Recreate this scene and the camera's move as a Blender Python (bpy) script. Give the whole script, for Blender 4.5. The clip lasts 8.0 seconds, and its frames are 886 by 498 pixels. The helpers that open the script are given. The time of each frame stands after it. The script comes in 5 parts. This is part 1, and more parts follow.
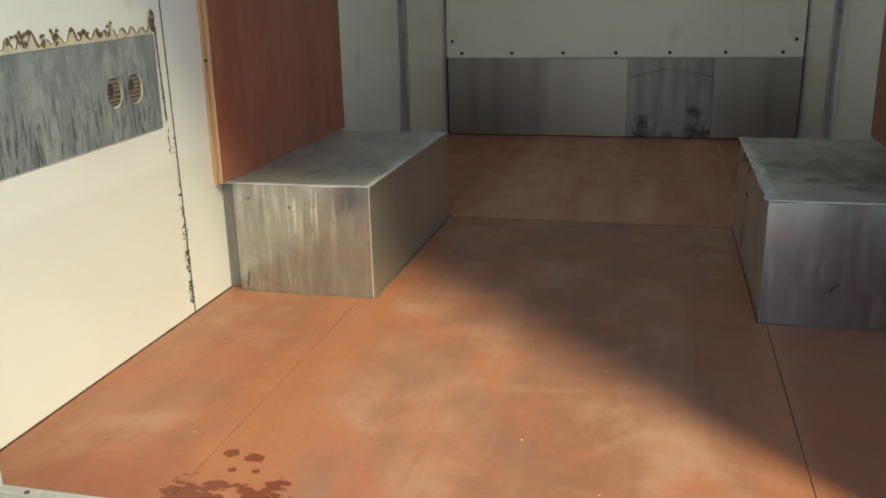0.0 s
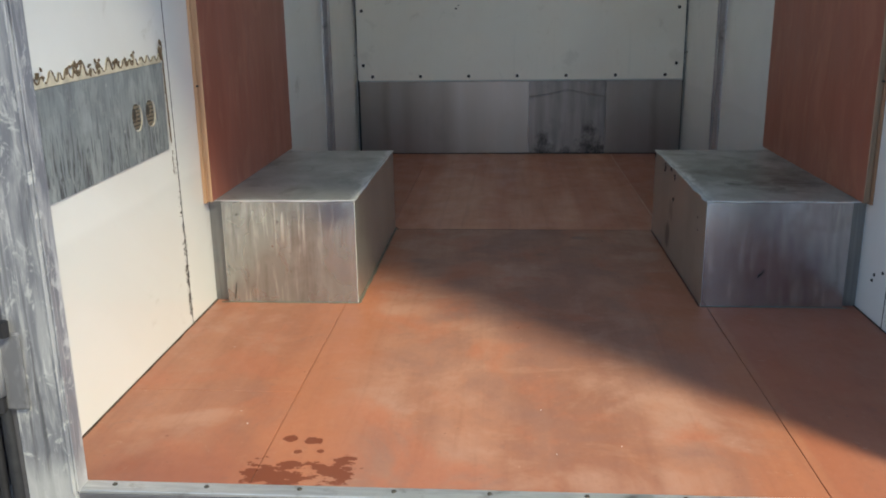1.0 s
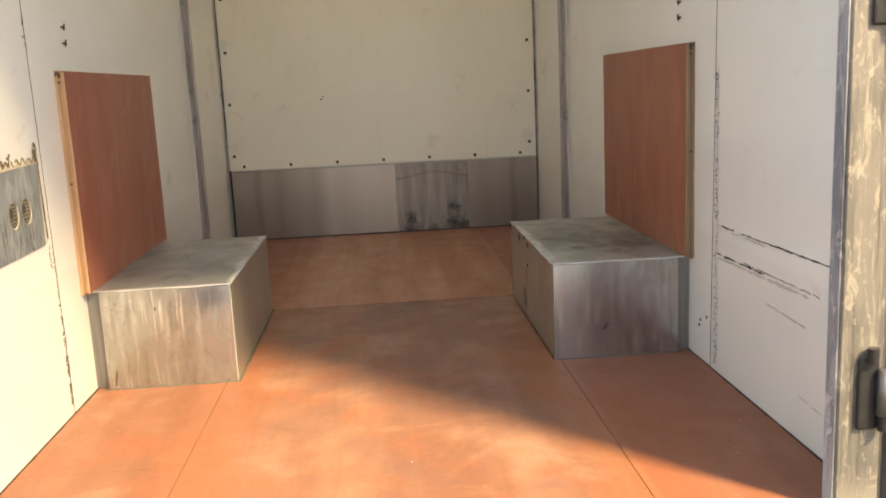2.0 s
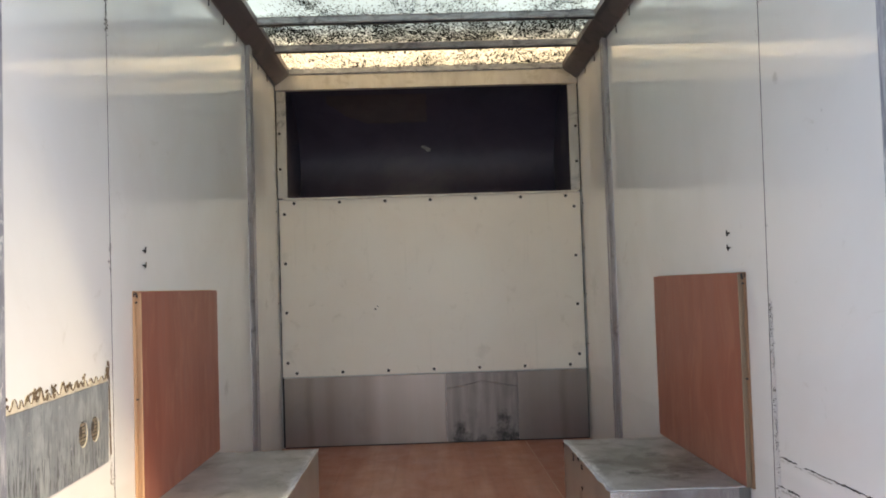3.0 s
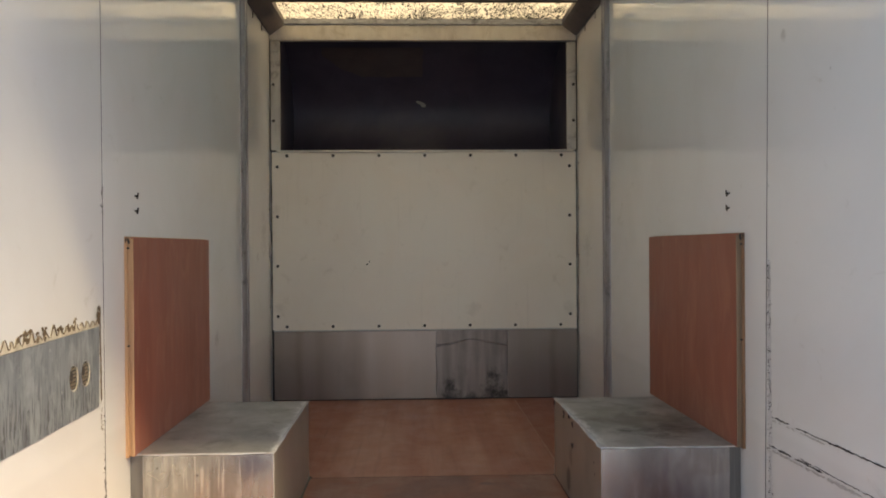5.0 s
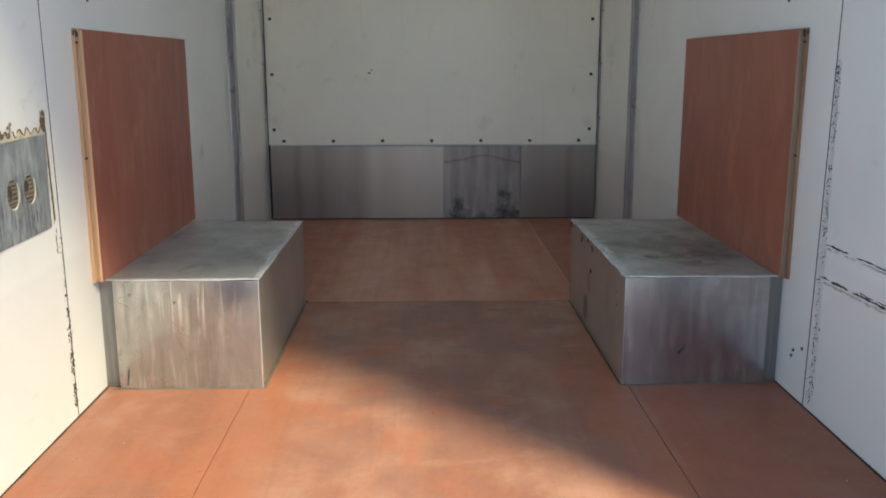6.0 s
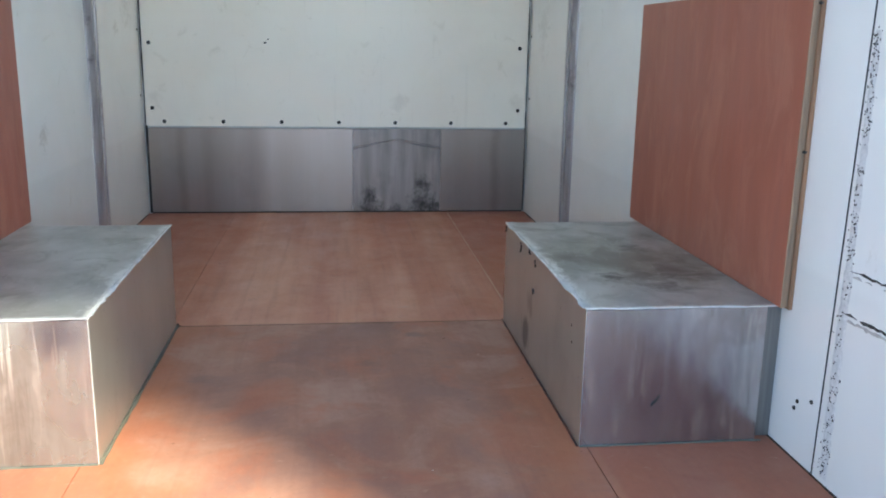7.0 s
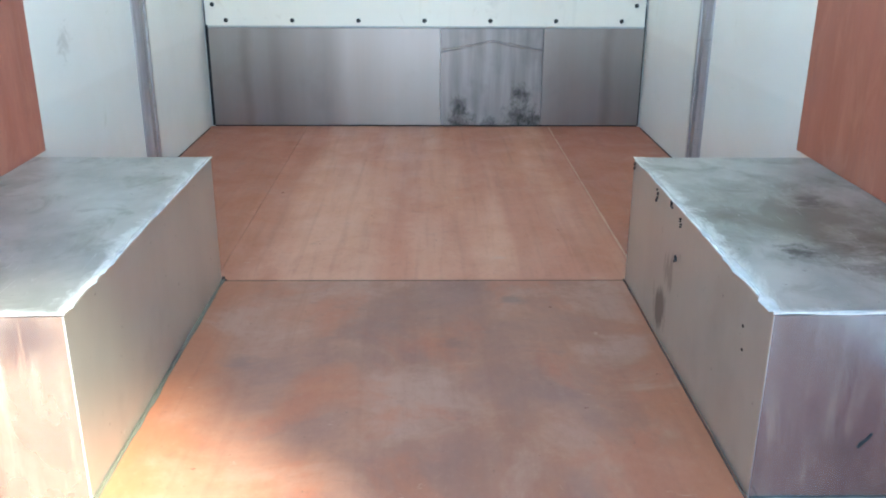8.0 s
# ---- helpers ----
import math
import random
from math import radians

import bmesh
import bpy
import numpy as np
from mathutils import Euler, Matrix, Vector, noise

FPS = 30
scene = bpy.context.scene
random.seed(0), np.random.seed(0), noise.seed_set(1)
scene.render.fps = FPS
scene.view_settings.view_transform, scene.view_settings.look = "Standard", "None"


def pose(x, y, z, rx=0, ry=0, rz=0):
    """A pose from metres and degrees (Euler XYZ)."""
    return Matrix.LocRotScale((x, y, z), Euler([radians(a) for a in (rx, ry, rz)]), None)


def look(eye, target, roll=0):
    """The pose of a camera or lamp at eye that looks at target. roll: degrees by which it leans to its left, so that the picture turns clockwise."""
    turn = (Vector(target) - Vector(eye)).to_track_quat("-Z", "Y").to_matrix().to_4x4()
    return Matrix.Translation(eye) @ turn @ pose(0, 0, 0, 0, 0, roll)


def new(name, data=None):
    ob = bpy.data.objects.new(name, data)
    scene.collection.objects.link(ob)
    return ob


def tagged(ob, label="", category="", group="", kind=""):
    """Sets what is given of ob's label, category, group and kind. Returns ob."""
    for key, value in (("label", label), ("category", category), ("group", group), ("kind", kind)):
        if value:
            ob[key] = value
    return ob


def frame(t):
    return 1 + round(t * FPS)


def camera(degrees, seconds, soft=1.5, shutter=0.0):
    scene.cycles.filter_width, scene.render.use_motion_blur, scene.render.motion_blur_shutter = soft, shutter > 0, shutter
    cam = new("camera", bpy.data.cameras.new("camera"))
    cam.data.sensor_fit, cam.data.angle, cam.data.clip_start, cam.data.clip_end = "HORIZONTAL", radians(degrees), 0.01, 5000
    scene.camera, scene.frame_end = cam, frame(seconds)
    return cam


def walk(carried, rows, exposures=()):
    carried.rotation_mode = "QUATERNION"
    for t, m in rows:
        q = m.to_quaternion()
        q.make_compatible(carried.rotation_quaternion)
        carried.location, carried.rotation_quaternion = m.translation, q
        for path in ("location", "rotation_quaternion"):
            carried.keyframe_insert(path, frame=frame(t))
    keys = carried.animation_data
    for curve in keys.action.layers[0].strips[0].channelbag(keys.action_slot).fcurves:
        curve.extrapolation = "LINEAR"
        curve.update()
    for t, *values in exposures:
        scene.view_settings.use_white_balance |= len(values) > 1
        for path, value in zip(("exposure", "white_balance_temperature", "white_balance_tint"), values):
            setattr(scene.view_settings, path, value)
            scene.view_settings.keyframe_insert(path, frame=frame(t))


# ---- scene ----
cam = camera(53.53, 8.0, soft=1.9)
PATH = [
    (0, (0.256, -1.213, 0.897), (-0.208, 0.644, 0.319), -1.3),
    (0.3, (0.115, -1.284, 0.916), (-0.194, 0.624, 0.401), -1.4),
    (0.5, (0.017, -1.368, 0.926), (-0.24, 0.551, 0.428), -1.9),
    (0.8, (-0.064, -1.457, 0.946), (-0.256, 0.463, 0.421), -1.6),
    (1, (-0.071, -1.538, 0.934), (-0.214, 0.383, 0.396), -0.8),
    (1.2, (-0.062, -1.628, 0.917), (-0.155, 0.296, 0.38), -0.6),
    (2.3, (-0.014, -1.784, 0.99), (0.147, 0.197, 0.762), -3.3),
    (2.5, (-0.034, -1.803, 1.013), (0.073, 0.19, 0.894), -3.0),
    (2.7, (-0.049, -1.81, 1.028), (0.022, 0.189, 1.001), -2.5),
    (3, (-0.059, -1.818, 1.044), (-0.013, 0.18, 1.128), -1.8),
    (3.3, (-0.068, -1.826, 1.055), (-0.024, 0.165, 1.244), -1.3),
    (3.5, (-0.074, -1.831, 1.062), (-0.025, 0.152, 1.317), -1.3),
    (3.7, (-0.072, -1.835, 1.067), (-0.021, 0.14, 1.395), -1.2),
    (4, (-0.07, -1.841, 1.075), (-0.025, 0.117, 1.478), -1.4),
    (4.2, (-0.07, -1.838, 1.07), (-0.031, 0.126, 1.488), -1.2),
    (4.4, (-0.07, -1.835, 1.065), (-0.033, 0.134, 1.451), -1.3),
    (4.5, (-0.07, -1.834, 1.063), (-0.032, 0.137, 1.397), -1.2),
    (4.7, (-0.076, -1.814, 1.046), (-0.025, 0.175, 1.261), -0.7),
    (5, (-0.084, -1.784, 1.02), (-0.015, 0.215, 1.014), -0.4),
    (5.2, (-0.105, -1.747, 0.999), (-0.02, 0.245, 0.842), -0.2),
    (6.3, (-0.038, -1.215, 0.95), (-0.005, 0.738, 0.518), -0.1),
    (6.5, (-0.032, -1.09, 0.936), (0.021, 0.861, 0.498), 0.3),
    (6.8, (-0.026, -0.868, 0.931), (0.118, 1.08, 0.5), 0.8),
    (7, (-0.016, -0.722, 0.927), (0.22, 1.21, 0.467), 1.0),
    (7.2, (-0.003, -0.592, 0.917), (0.241, 1.331, 0.424), 1.2),
    (7.5, (0.023, -0.397, 0.906), (0.176, 1.527, 0.38), 1.1),
    (7.7, (0.029, -0.27, 0.909), (0.075, 1.641, 0.32), 0.6),
    (8, (0.008, -0.092, 0.896), (0.042, 1.786, 0.209), 0.3),
]
EXPOSURES = [
    (0.0, 0.28, 7640, 2.9),
    (0.5, 0.37, 6600, 7.3),
    (1.2, 0.38, 6560, 11.1),
    (2.3, 1.35, 10600, 18.5),
    (2.5, 1.21, 9190, 18.3),
    (3.0, 1.08, 7890, 19.0),
    (3.5, 0.89, 8110, 23.1),
    (4.0, 0.52, 7930, 22.9),
    (4.5, 0.33, 8700, 27.8),
    (5.0, 0.54, 8470, 19.4),
    (5.2, 0.59, 8290, 17.2),
    (6.3, 0.78, 6640, 10.8),
    (6.5, 0.82, 6550, 11.1),
    (6.8, 1.33, 5660, 9.8),
    (7.0, 1.73, 6170, 9.0),
    (7.5, 2.28, 6380, 3.7),
    (8.0, 2.56, 5910, 2.4),
]
walk(cam, [(t, look(eye, target, roll)) for t, eye, target, roll in PATH], EXPOSURES)

# ---- world, sun ----
SUN_EL, SUN_AZ = 45.5, 135.0
world = bpy.data.worlds.new("world")
scene.world = world
world.use_nodes = True
wt = world.node_tree
sky = wt.nodes.new("ShaderNodeTexSky")
sky.sky_type = "NISHITA"
sky.sun_disc = False
sky.sun_elevation, sky.sun_rotation = radians(SUN_EL), radians(SUN_AZ)
wt.links.new(sky.outputs[0], wt.nodes["Background"].inputs[0])
wt.nodes["Background"].inputs[1].default_value = 0.15
sun = new("sun", bpy.data.lights.new("sun", "SUN"))
sun.data.energy, sun.data.angle, sun.data.color = 5.0, radians(8.0), (1.0, 0.955, 0.67)
sun.matrix_world = look((6 * math.sin(radians(SUN_AZ)), 6 * math.cos(radians(SUN_AZ)), 6 * math.tan(radians(SUN_EL))), (0, 0, 0))

# area lamp added in the rear doorway, on top of the open sky's light
doorway = new("doorway_light", bpy.data.lights.new("doorway_light", "AREA"))
doorway.data.shape, doorway.data.size, doorway.data.size_y = "RECTANGLE", 1.80, 2.04
doorway.data.energy, doorway.data.color = 5.2, (0.29, 0.58, 1.0)
doorway.matrix_world = look((0, -0.045, 1.05), (0, 1, 1.05))


# ---- materials ----
H, YF, ZR = 1.025, 4.078, 2.505
RIBS = (0.26, 0.80, 1.342, 1.884, 2.42, 2.95, 3.51)


class Mat:
    """A small wrapper round a node material; every coordinate is in metres of the place."""

    def __init__(self, name, rough=0.5, metal=0.0, color=(0.5, 0.5, 0.5)):
        self.m = bpy.data.materials.new(name)
        self.m.use_nodes = True
        self.t = self.m.node_tree
        self.b = self.t.nodes["Principled BSDF"]
        self.out = self.t.nodes["Material Output"]
        self.pos = self.t.nodes.new("ShaderNodeNewGeometry").outputs["Position"]
        self.b.inputs["Roughness"].default_value = rough
        self.b.inputs["Metallic"].default_value = metal
        self.b.inputs["Base Color"].default_value = (*color, 1)

    def put(self, sock, v):
        if isinstance(v, bpy.types.NodeSocket):
            self.t.links.new(v, sock)
        elif isinstance(v, tuple) and len(v) == 3 and sock.type == "RGBA":
            sock.default_value = (*v, 1)
        else:
            sock.default_value = v

    def scaled(self, sx, sy, sz, vec=None):
        n = self.t.nodes.new("ShaderNodeMapping")
        n.inputs["Scale"].default_value = (sx, sy, sz)
        self.put(n.inputs["Vector"], vec or self.pos)
        return n.outputs[0]

    def noise(self, scale, detail=4.0, rough=0.55, vec=None, dist=0.0):
        n = self.t.nodes.new("ShaderNodeTexNoise")
        self.put(n.inputs["Vector"], vec or self.pos)
        n.inputs["Scale"].default_value, n.inputs["Detail"].default_value = scale, detail
        n.inputs["Roughness"].default_value, n.inputs["Distortion"].default_value = rough, dist
        return n.outputs["Fac"]

    def cells(self, scale, vec=None, randomness=1.0):
        n = self.t.nodes.new("ShaderNodeTexVoronoi")
        self.put(n.inputs["Vector"], vec or self.pos)
        n.inputs["Scale"].default_value, n.inputs["Randomness"].default_value = scale, randomness
        return n.outputs["Distance"], n.outputs["Color"]

    def ramp(self, fac, *stops):
        n = self.t.nodes.new("ShaderNodeValToRGB")
        e = n.color_ramp.elements
        while len(e) < len(stops):
            e.new(0.5)
        for k, (p, c) in enumerate(stops):
            e[k].position = p
            e[k].color = (c, c, c, 1) if isinstance(c, (int, float)) else (*c, 1)
        self.put(n.inputs[0], fac)
        return n.outputs[0]

    def mix(self, fac, a, b, mode="MIX"):
        n = self.t.nodes.new("ShaderNodeMix")
        n.data_type, n.blend_type = "RGBA", mode
        self.put(n.inputs[0], fac)
        self.put(n.inputs[6], a)
        self.put(n.inputs[7], b)
        return n.outputs[2]

    def calc(self, op, a, b=0.0):
        n = self.t.nodes.new("ShaderNodeMath")
        n.operation = op
        self.put(n.inputs[0], a)
        self.put(n.inputs[1], b)
        return n.outputs[0]

    def axis(self, k):
        n = self.t.nodes.new("ShaderNodeSeparateXYZ")
        self.put(n.inputs[0], self.pos)
        return n.outputs[k]

    def near(self, place, radius):
        """1 at a place, falling to 0 at the radius."""
        n = self.t.nodes.new("ShaderNodeVectorMath")
        n.operation = "DISTANCE"
        self.put(n.inputs[0], self.pos)
        n.inputs[1].default_value = place
        return self.ramp(self.calc("DIVIDE", n.outputs["Value"], radius), (0.0, 1.0), (1.0, 0.0))

    def chance(self):
        return self.t.nodes.new("ShaderNodeObjectInfo").outputs["Random"]

    def color(self, v):
        self.put(self.b.inputs["Base Color"], v)
        return self

    def rough(self, v):
        self.put(self.b.inputs["Roughness"], v)
        return self

    def bump(self, h, strength=0.3, dist=0.002):
        n = self.t.nodes.new("ShaderNodeBump")
        n.inputs["Strength"].default_value, n.inputs["Distance"].default_value = strength, dist
        self.put(n.inputs["Height"], h)
        self.put(self.b.inputs["Normal"], n.outputs[0])
        return self


def m_floor():
    k = Mat("oiled_red_plywood", 0.5)
    k.b.inputs["Specular IOR Level"].default_value = 0.25
    grain = k.noise(1.0, 4, 0.55, k.scaled(34, 1.8, 2), 0.6)
    figure = k.noise(1.0, 3, 0.5, k.scaled(5.0, 0.32, 1), 0.4)
    broad = k.noise(1.9, 7, 0.6, None, 0.35)
    mid = k.noise(7.0, 7, 0.62, k.scaled(1.0, 0.8, 1), 0.4)
    dust_or_light = k.noise(3.3, 7, 0.62, k.scaled(1.0, 1.15, 1), 0.5)
    red = k.mix(k.ramp(figure, (0.40, 0.0), (0.60, 1.0)), (0.34, 0.142, 0.08), (0.445, 0.205, 0.118))
    worn = k.mix(k.ramp(figure, (0.40, 0.0), (0.60, 1.0)), (0.33, 0.168, 0.114), (0.43, 0.235, 0.158))
    n = k.t.nodes.new("ShaderNodeMath")
    n.operation = "ABSOLUTE"
    k.put(n.inputs[0], k.axis(0))
    # boards keep their varnish beside the wheel boxes and along the walls
    edge = k.ramp(k.calc("ADD", n.outputs[0], k.calc("MULTIPLY", k.calc("SUBTRACT", mid, 0.5), 0.35)), (0.34, 0.0), (0.55, 0.8))
    wear = k.ramp(k.calc("ADD", k.calc("MULTIPLY", broad, 0.55), k.calc("MULTIPLY", mid, 0.45)), (0.39, 0.0), (0.57, 1.0))
    wear = k.calc("MULTIPLY", wear, k.calc("SUBTRACT", 1.0, edge))
    c = k.mix(wear, red, worn)
    rear = k.ramp(k.calc("DIVIDE", k.axis(1), 4.1), (0.513, 1.0), (0.517, 0.45))
    # grey mauve grime and pale tan dust in soft patches
    grime = k.calc("MULTIPLY", k.calc("MULTIPLY", rear, k.ramp(dust_or_light, (0.47, 0.0), (0.62, 0.6))), k.calc("SUBTRACT", 1.0, k.calc("MULTIPLY", edge, 0.8)))
    c = k.mix(grime, c, (0.25, 0.145, 0.118))
    c = k.mix(k.calc("MULTIPLY", rear, k.ramp(dust_or_light, (0.36, 0.7), (0.475, 0.0))), c, (0.50, 0.30, 0.21))
    c = k.mix(k.calc("SUBTRACT", 1.27, k.calc("MULTIPLY", rear, 1.27)), c, k.mix(k.ramp(figure, (0.42, 0.0), (0.58, 1.0)), (0.64, 0.265, 0.155), (0.78, 0.40, 0.25)))
    # the outer boards at the front are less rubbed than the middle one
    unworn = k.ramp(n.outputs[0], (0.570, 0.0), (0.584, 0.8))
    c = k.mix(k.calc("MULTIPLY", unworn, k.calc("SUBTRACT", 1.0, k.ramp(rear, (0.5, 0.0), (0.95, 1.0)))), c, (0.46, 0.165, 0.085))
    hot = k.ramp(k.noise(2.7, 6, 0.62, k.scaled(1.2, 1, 2), 0.5), (0.51, 0.0), (0.61, 0.65))
    c = k.mix(k.calc("MULTIPLY", hot, rear), c, (0.47, 0.165, 0.085))
    keep = k.ramp(k.calc("ADD", n.outputs[0], k.calc("MULTIPLY", k.calc("SUBTRACT", dust_or_light, 0.5), 0.5)), (0.41, 0.0), (0.52, 0.85), (0.60, 0.75), (0.70, 0.15))
    c = k.mix(k.calc("MULTIPLY", keep, rear), c, (0.455, 0.175, 0.085))
    # the board in front of one wheel box is redder and darker
    red_board = k.calc("MULTIPLY", k.ramp(k.axis(0), (0.578, 0.0), (0.588, 0.75)), k.ramp(k.calc("ADD", mid, k.calc("MULTIPLY", broad, 0.5)), (0.55, 1.0), (0.95, 0.55)))
    c = k.mix(k.calc("MULTIPLY", red_board, rear), c, (0.40, 0.125, 0.062))
    c = k.mix(k.ramp(grain, (0.50, 0.0), (0.74, 0.24)), c, (0.24, 0.10, 0.062))
    smudge = k.ramp(k.noise(13, 5, 0.6, k.scaled(0.7, 1.2, 1), 0.9), (0.63, 0.0), (0.72, 0.5))
    c = k.mix(k.calc("MULTIPLY", smudge, 0.7), c, (0.24, 0.14, 0.11))
    flake = k.ramp(k.noise(17, 5, 0.65, k.scaled(1.0, 1.6, 1), 1.0), (0.66, 0.0), (0.73, 0.55))
    c = k.mix(flake, c, (0.56, 0.36, 0.25))
    speckle = k.noise(48, 6, 0.7, k.scaled(1.3, 0.8, 1))
    c = k.mix(k.ramp(speckle, (0.52, 0.0), (0.78, 0.3)), c, (0.20, 0.09, 0.055))
    c = k.mix(k.ramp(speckle, (0.26, 0.25), (0.44, 0.0)), c, (0.52, 0.34, 0.24))
    dots = k.ramp(k.noise(70, 2, 0.5), (0.73, 0.0), (0.77, 0.6))
    c = k.mix(dots, c, (0.17, 0.09, 0.06))
    c = k.mix(k.calc("MULTIPLY", k.chance(), 0.2), c, (0.33, 0.135, 0.075))
    # rubbed scuffs where loads were dragged
    for place, size, tone in (((0.222, 1.974, 0), 0.075, (0.19, 0.135, 0.115)), ((0.063, 1.72, 0), 0.09, (0.22, 0.13, 0.095)), ((-0.398, 1.633, 0), 0.11, (0.24, 0.15, 0.12)), ((0.217, 2.282, 0), 0.05, (0.56, 0.40, 0.31))):
        g = k.calc("ADD", k.near(place, size), k.calc("MULTIPLY", k.calc("SUBTRACT", k.noise(16, 5, 0.65, k.scaled(0.7, 1.5, 1), 0.6), 0.5), 1.6))
        c = k.mix(k.ramp(g, (0.5, 0.0), (0.95, 0.6)), c, tone)
    # damp patch and drops by the sill
    damp = k.calc("MAXIMUM", k.near((-0.545, 0.055, 0), 0.105), k.calc("MULTIPLY", k.near((-0.43, 0.075, 0), 0.10), 0.9))
    damp = k.calc("ADD", damp, k.calc("MULTIPLY", k.calc("SUBTRACT", k.noise(26, 4, 0.6, k.scaled(0.8, 1.3, 1)), 0.5), 2.2))
    drops = k.calc("MAXIMUM", k.near((-0.55, 0.215, 0), 0.030), k.near((-0.495, 0.205, 0), 0.034))
    drops = k.calc("MAXIMUM", drops, k.calc("MAXIMUM", k.near((-0.52, 0.155, 0), 0.016), k.near((-0.47, 0.16, 0), 0.014)))
    drops = k.calc("ADD", drops, k.calc("MULTIPLY", k.calc("SUBTRACT", k.noise(60, 2, 0.5), 0.5), 0.8))
    wet = k.calc("MAXIMUM", k.ramp(damp, (0.46, 0.0), (0.53, 1.0)), k.ramp(drops, (0.40, 0.0), (0.48, 1.0)))
    stain_or_glow = k.calc("ADD", k.near((-0.80, -0.02, 0), 0.42), k.calc("MULTIPLY", k.calc("SUBTRACT", k.noise(7, 5, 0.6), 0.5), 0.9))
    c = k.mix(k.ramp(stain_or_glow, (0.25, 0.0), (0.9, 0.6)), c, (0.23, 0.075, 0.05))
    c = k.mix(k.calc("MULTIPLY", wet, 0.85), c, (0.17, 0.048, 0.026))
    c = k.mix(1.0, c, (0.73, 0.695, 0.745), "MULTIPLY")
    k.color(c)
    k.rough(k.mix(wet, k.ramp(mid, (0.3, 0.36), (0.7, 0.58)), (0.22, 0.22, 0.22)))
    k.bump(k.calc("ADD", k.calc("MULTIPLY", grain, 0.4), mid), 0.22, 0.002)
    return k.m


def m_wall():
    k = Mat("white_gel_coat", 0.2)
    k.b.inputs["Specular IOR Level"].default_value = 0.75
    dirt = k.noise(1.6, 5, 0.6, None, 0.8)
    fine = k.noise(38, 4, 0.6)
    c = k.mix(k.ramp(dirt, (0.42, 0.0), (0.72, 0.5)), (0.825, 0.815, 0.79), (0.74, 0.72, 0.675))
    low = k.ramp(k.calc("ADD", k.axis(2), k.calc("MULTIPLY", k.calc("SUBTRACT", dirt, 0.5), 0.04)), (0.435, 0.16), (0.455, 0.0))
    c = k.mix(low, c, (0.56, 0.55, 0.52))
    scuff = k.ramp(k.noise(5.0, 7, 0.7, k.scaled(1, 0.7, 1), 1.5), (0.63, 0.0), (0.72, 0.3))
    c = k.mix(scuff, c, (0.50, 0.46, 0.38))
    for place, size, tone in (((-1.025, 2.47, 0.59), 0.12, 0.5), ((-1.025, 3.59, 0.95), 0.10, 0.4), ((1.025, 0.484, 1.374), 0.018, 0.8), ((1.025, 0.505, 1.485), 0.018, 0.7), ((1.025, 0.80, 1.65), 0.05, 0.45), ((-1.025, 0.62, 1.93), 0.05, 0.5), ((-1.025, 1.3, 0.62), 0.2, 0.35), ((1.025, 3.75, 1.0), 0.3, 0.3), ((-1.025, 3.8, 1.1), 0.3, 0.3)):
        g = k.calc("ADD", k.near(place, size), k.calc("MULTIPLY", k.calc("SUBTRACT", k.noise(15, 6, 0.7, k.scaled(1, 0.7, 1.2), 1.2), 0.5), 2.2))
        c = k.mix(k.ramp(g, (0.55, 0.0), (1.0, tone)), c, (0.40, 0.37, 0.33))
    k.color(c)
    k.rough(k.ramp(k.noise(3, 5, 0.6), (0.3, 0.05), (0.7, 0.11)))
    wave = k.noise(1.0, 2, 0.4, k.scaled(2.2, 2.2, 3.0))
    ripple = k.noise(1.0, 2, 0.5, k.scaled(3.0, 6.0, 11.0), 0.4)
    k.bump(k.calc("ADD", k.calc("ADD", wave, k.calc("MULTIPLY", ripple, 0.10)), k.calc("MULTIPLY", fine, 0.004)), 0.25, 0.006)
    return k.m


def m_front():
    k = Mat("white_painted_bulkhead", 0.34)
    dirt = k.noise(2.0, 5, 0.6, None, 0.6)
    c = k.mix(k.ramp(dirt, (0.42, 0.0), (0.75, 0.4)), (0.85, 0.78, 0.69), (0.77, 0.675, 0.57))
    run = k.ramp(k.noise(1.0, 4, 0.6, k.scaled(26, 26, 1.1)), (0.60, 0.0), (0.78, 0.25))
    c = k.mix(k.ramp(k.noise(11, 6, 0.68, k.scaled(1, 1, 0.8), 0.8), (0.60, 0.0), (0.72, 0.35)), c, (0.58, 0.50, 0.40))
    for place in ((-0.97, 4.078, 0.62), (-0.98, 4.078, 1.27), (0.97, 4.078, 0.60), (0.32, 4.078, 0.60)):
        g = k.calc("ADD", k.near(place, 0.10), k.calc("MULTIPLY", k.calc("SUBTRACT", k.noise(18, 5, 0.65), 0.5), 1.8))
        c = k.mix(k.ramp(g, (0.5, 0.0), (1.0, 0.25)), c, (0.46, 0.39, 0.31))
    k.color(k.mix(run, c, (0.55, 0.50, 0.42)))
    k.rough(k.ramp(dirt, (0.3, 0.28), (0.7, 0.42)))
    k.bump(k.noise(2.4, 2, 0.5), 0.3, 0.006)
    return k.m


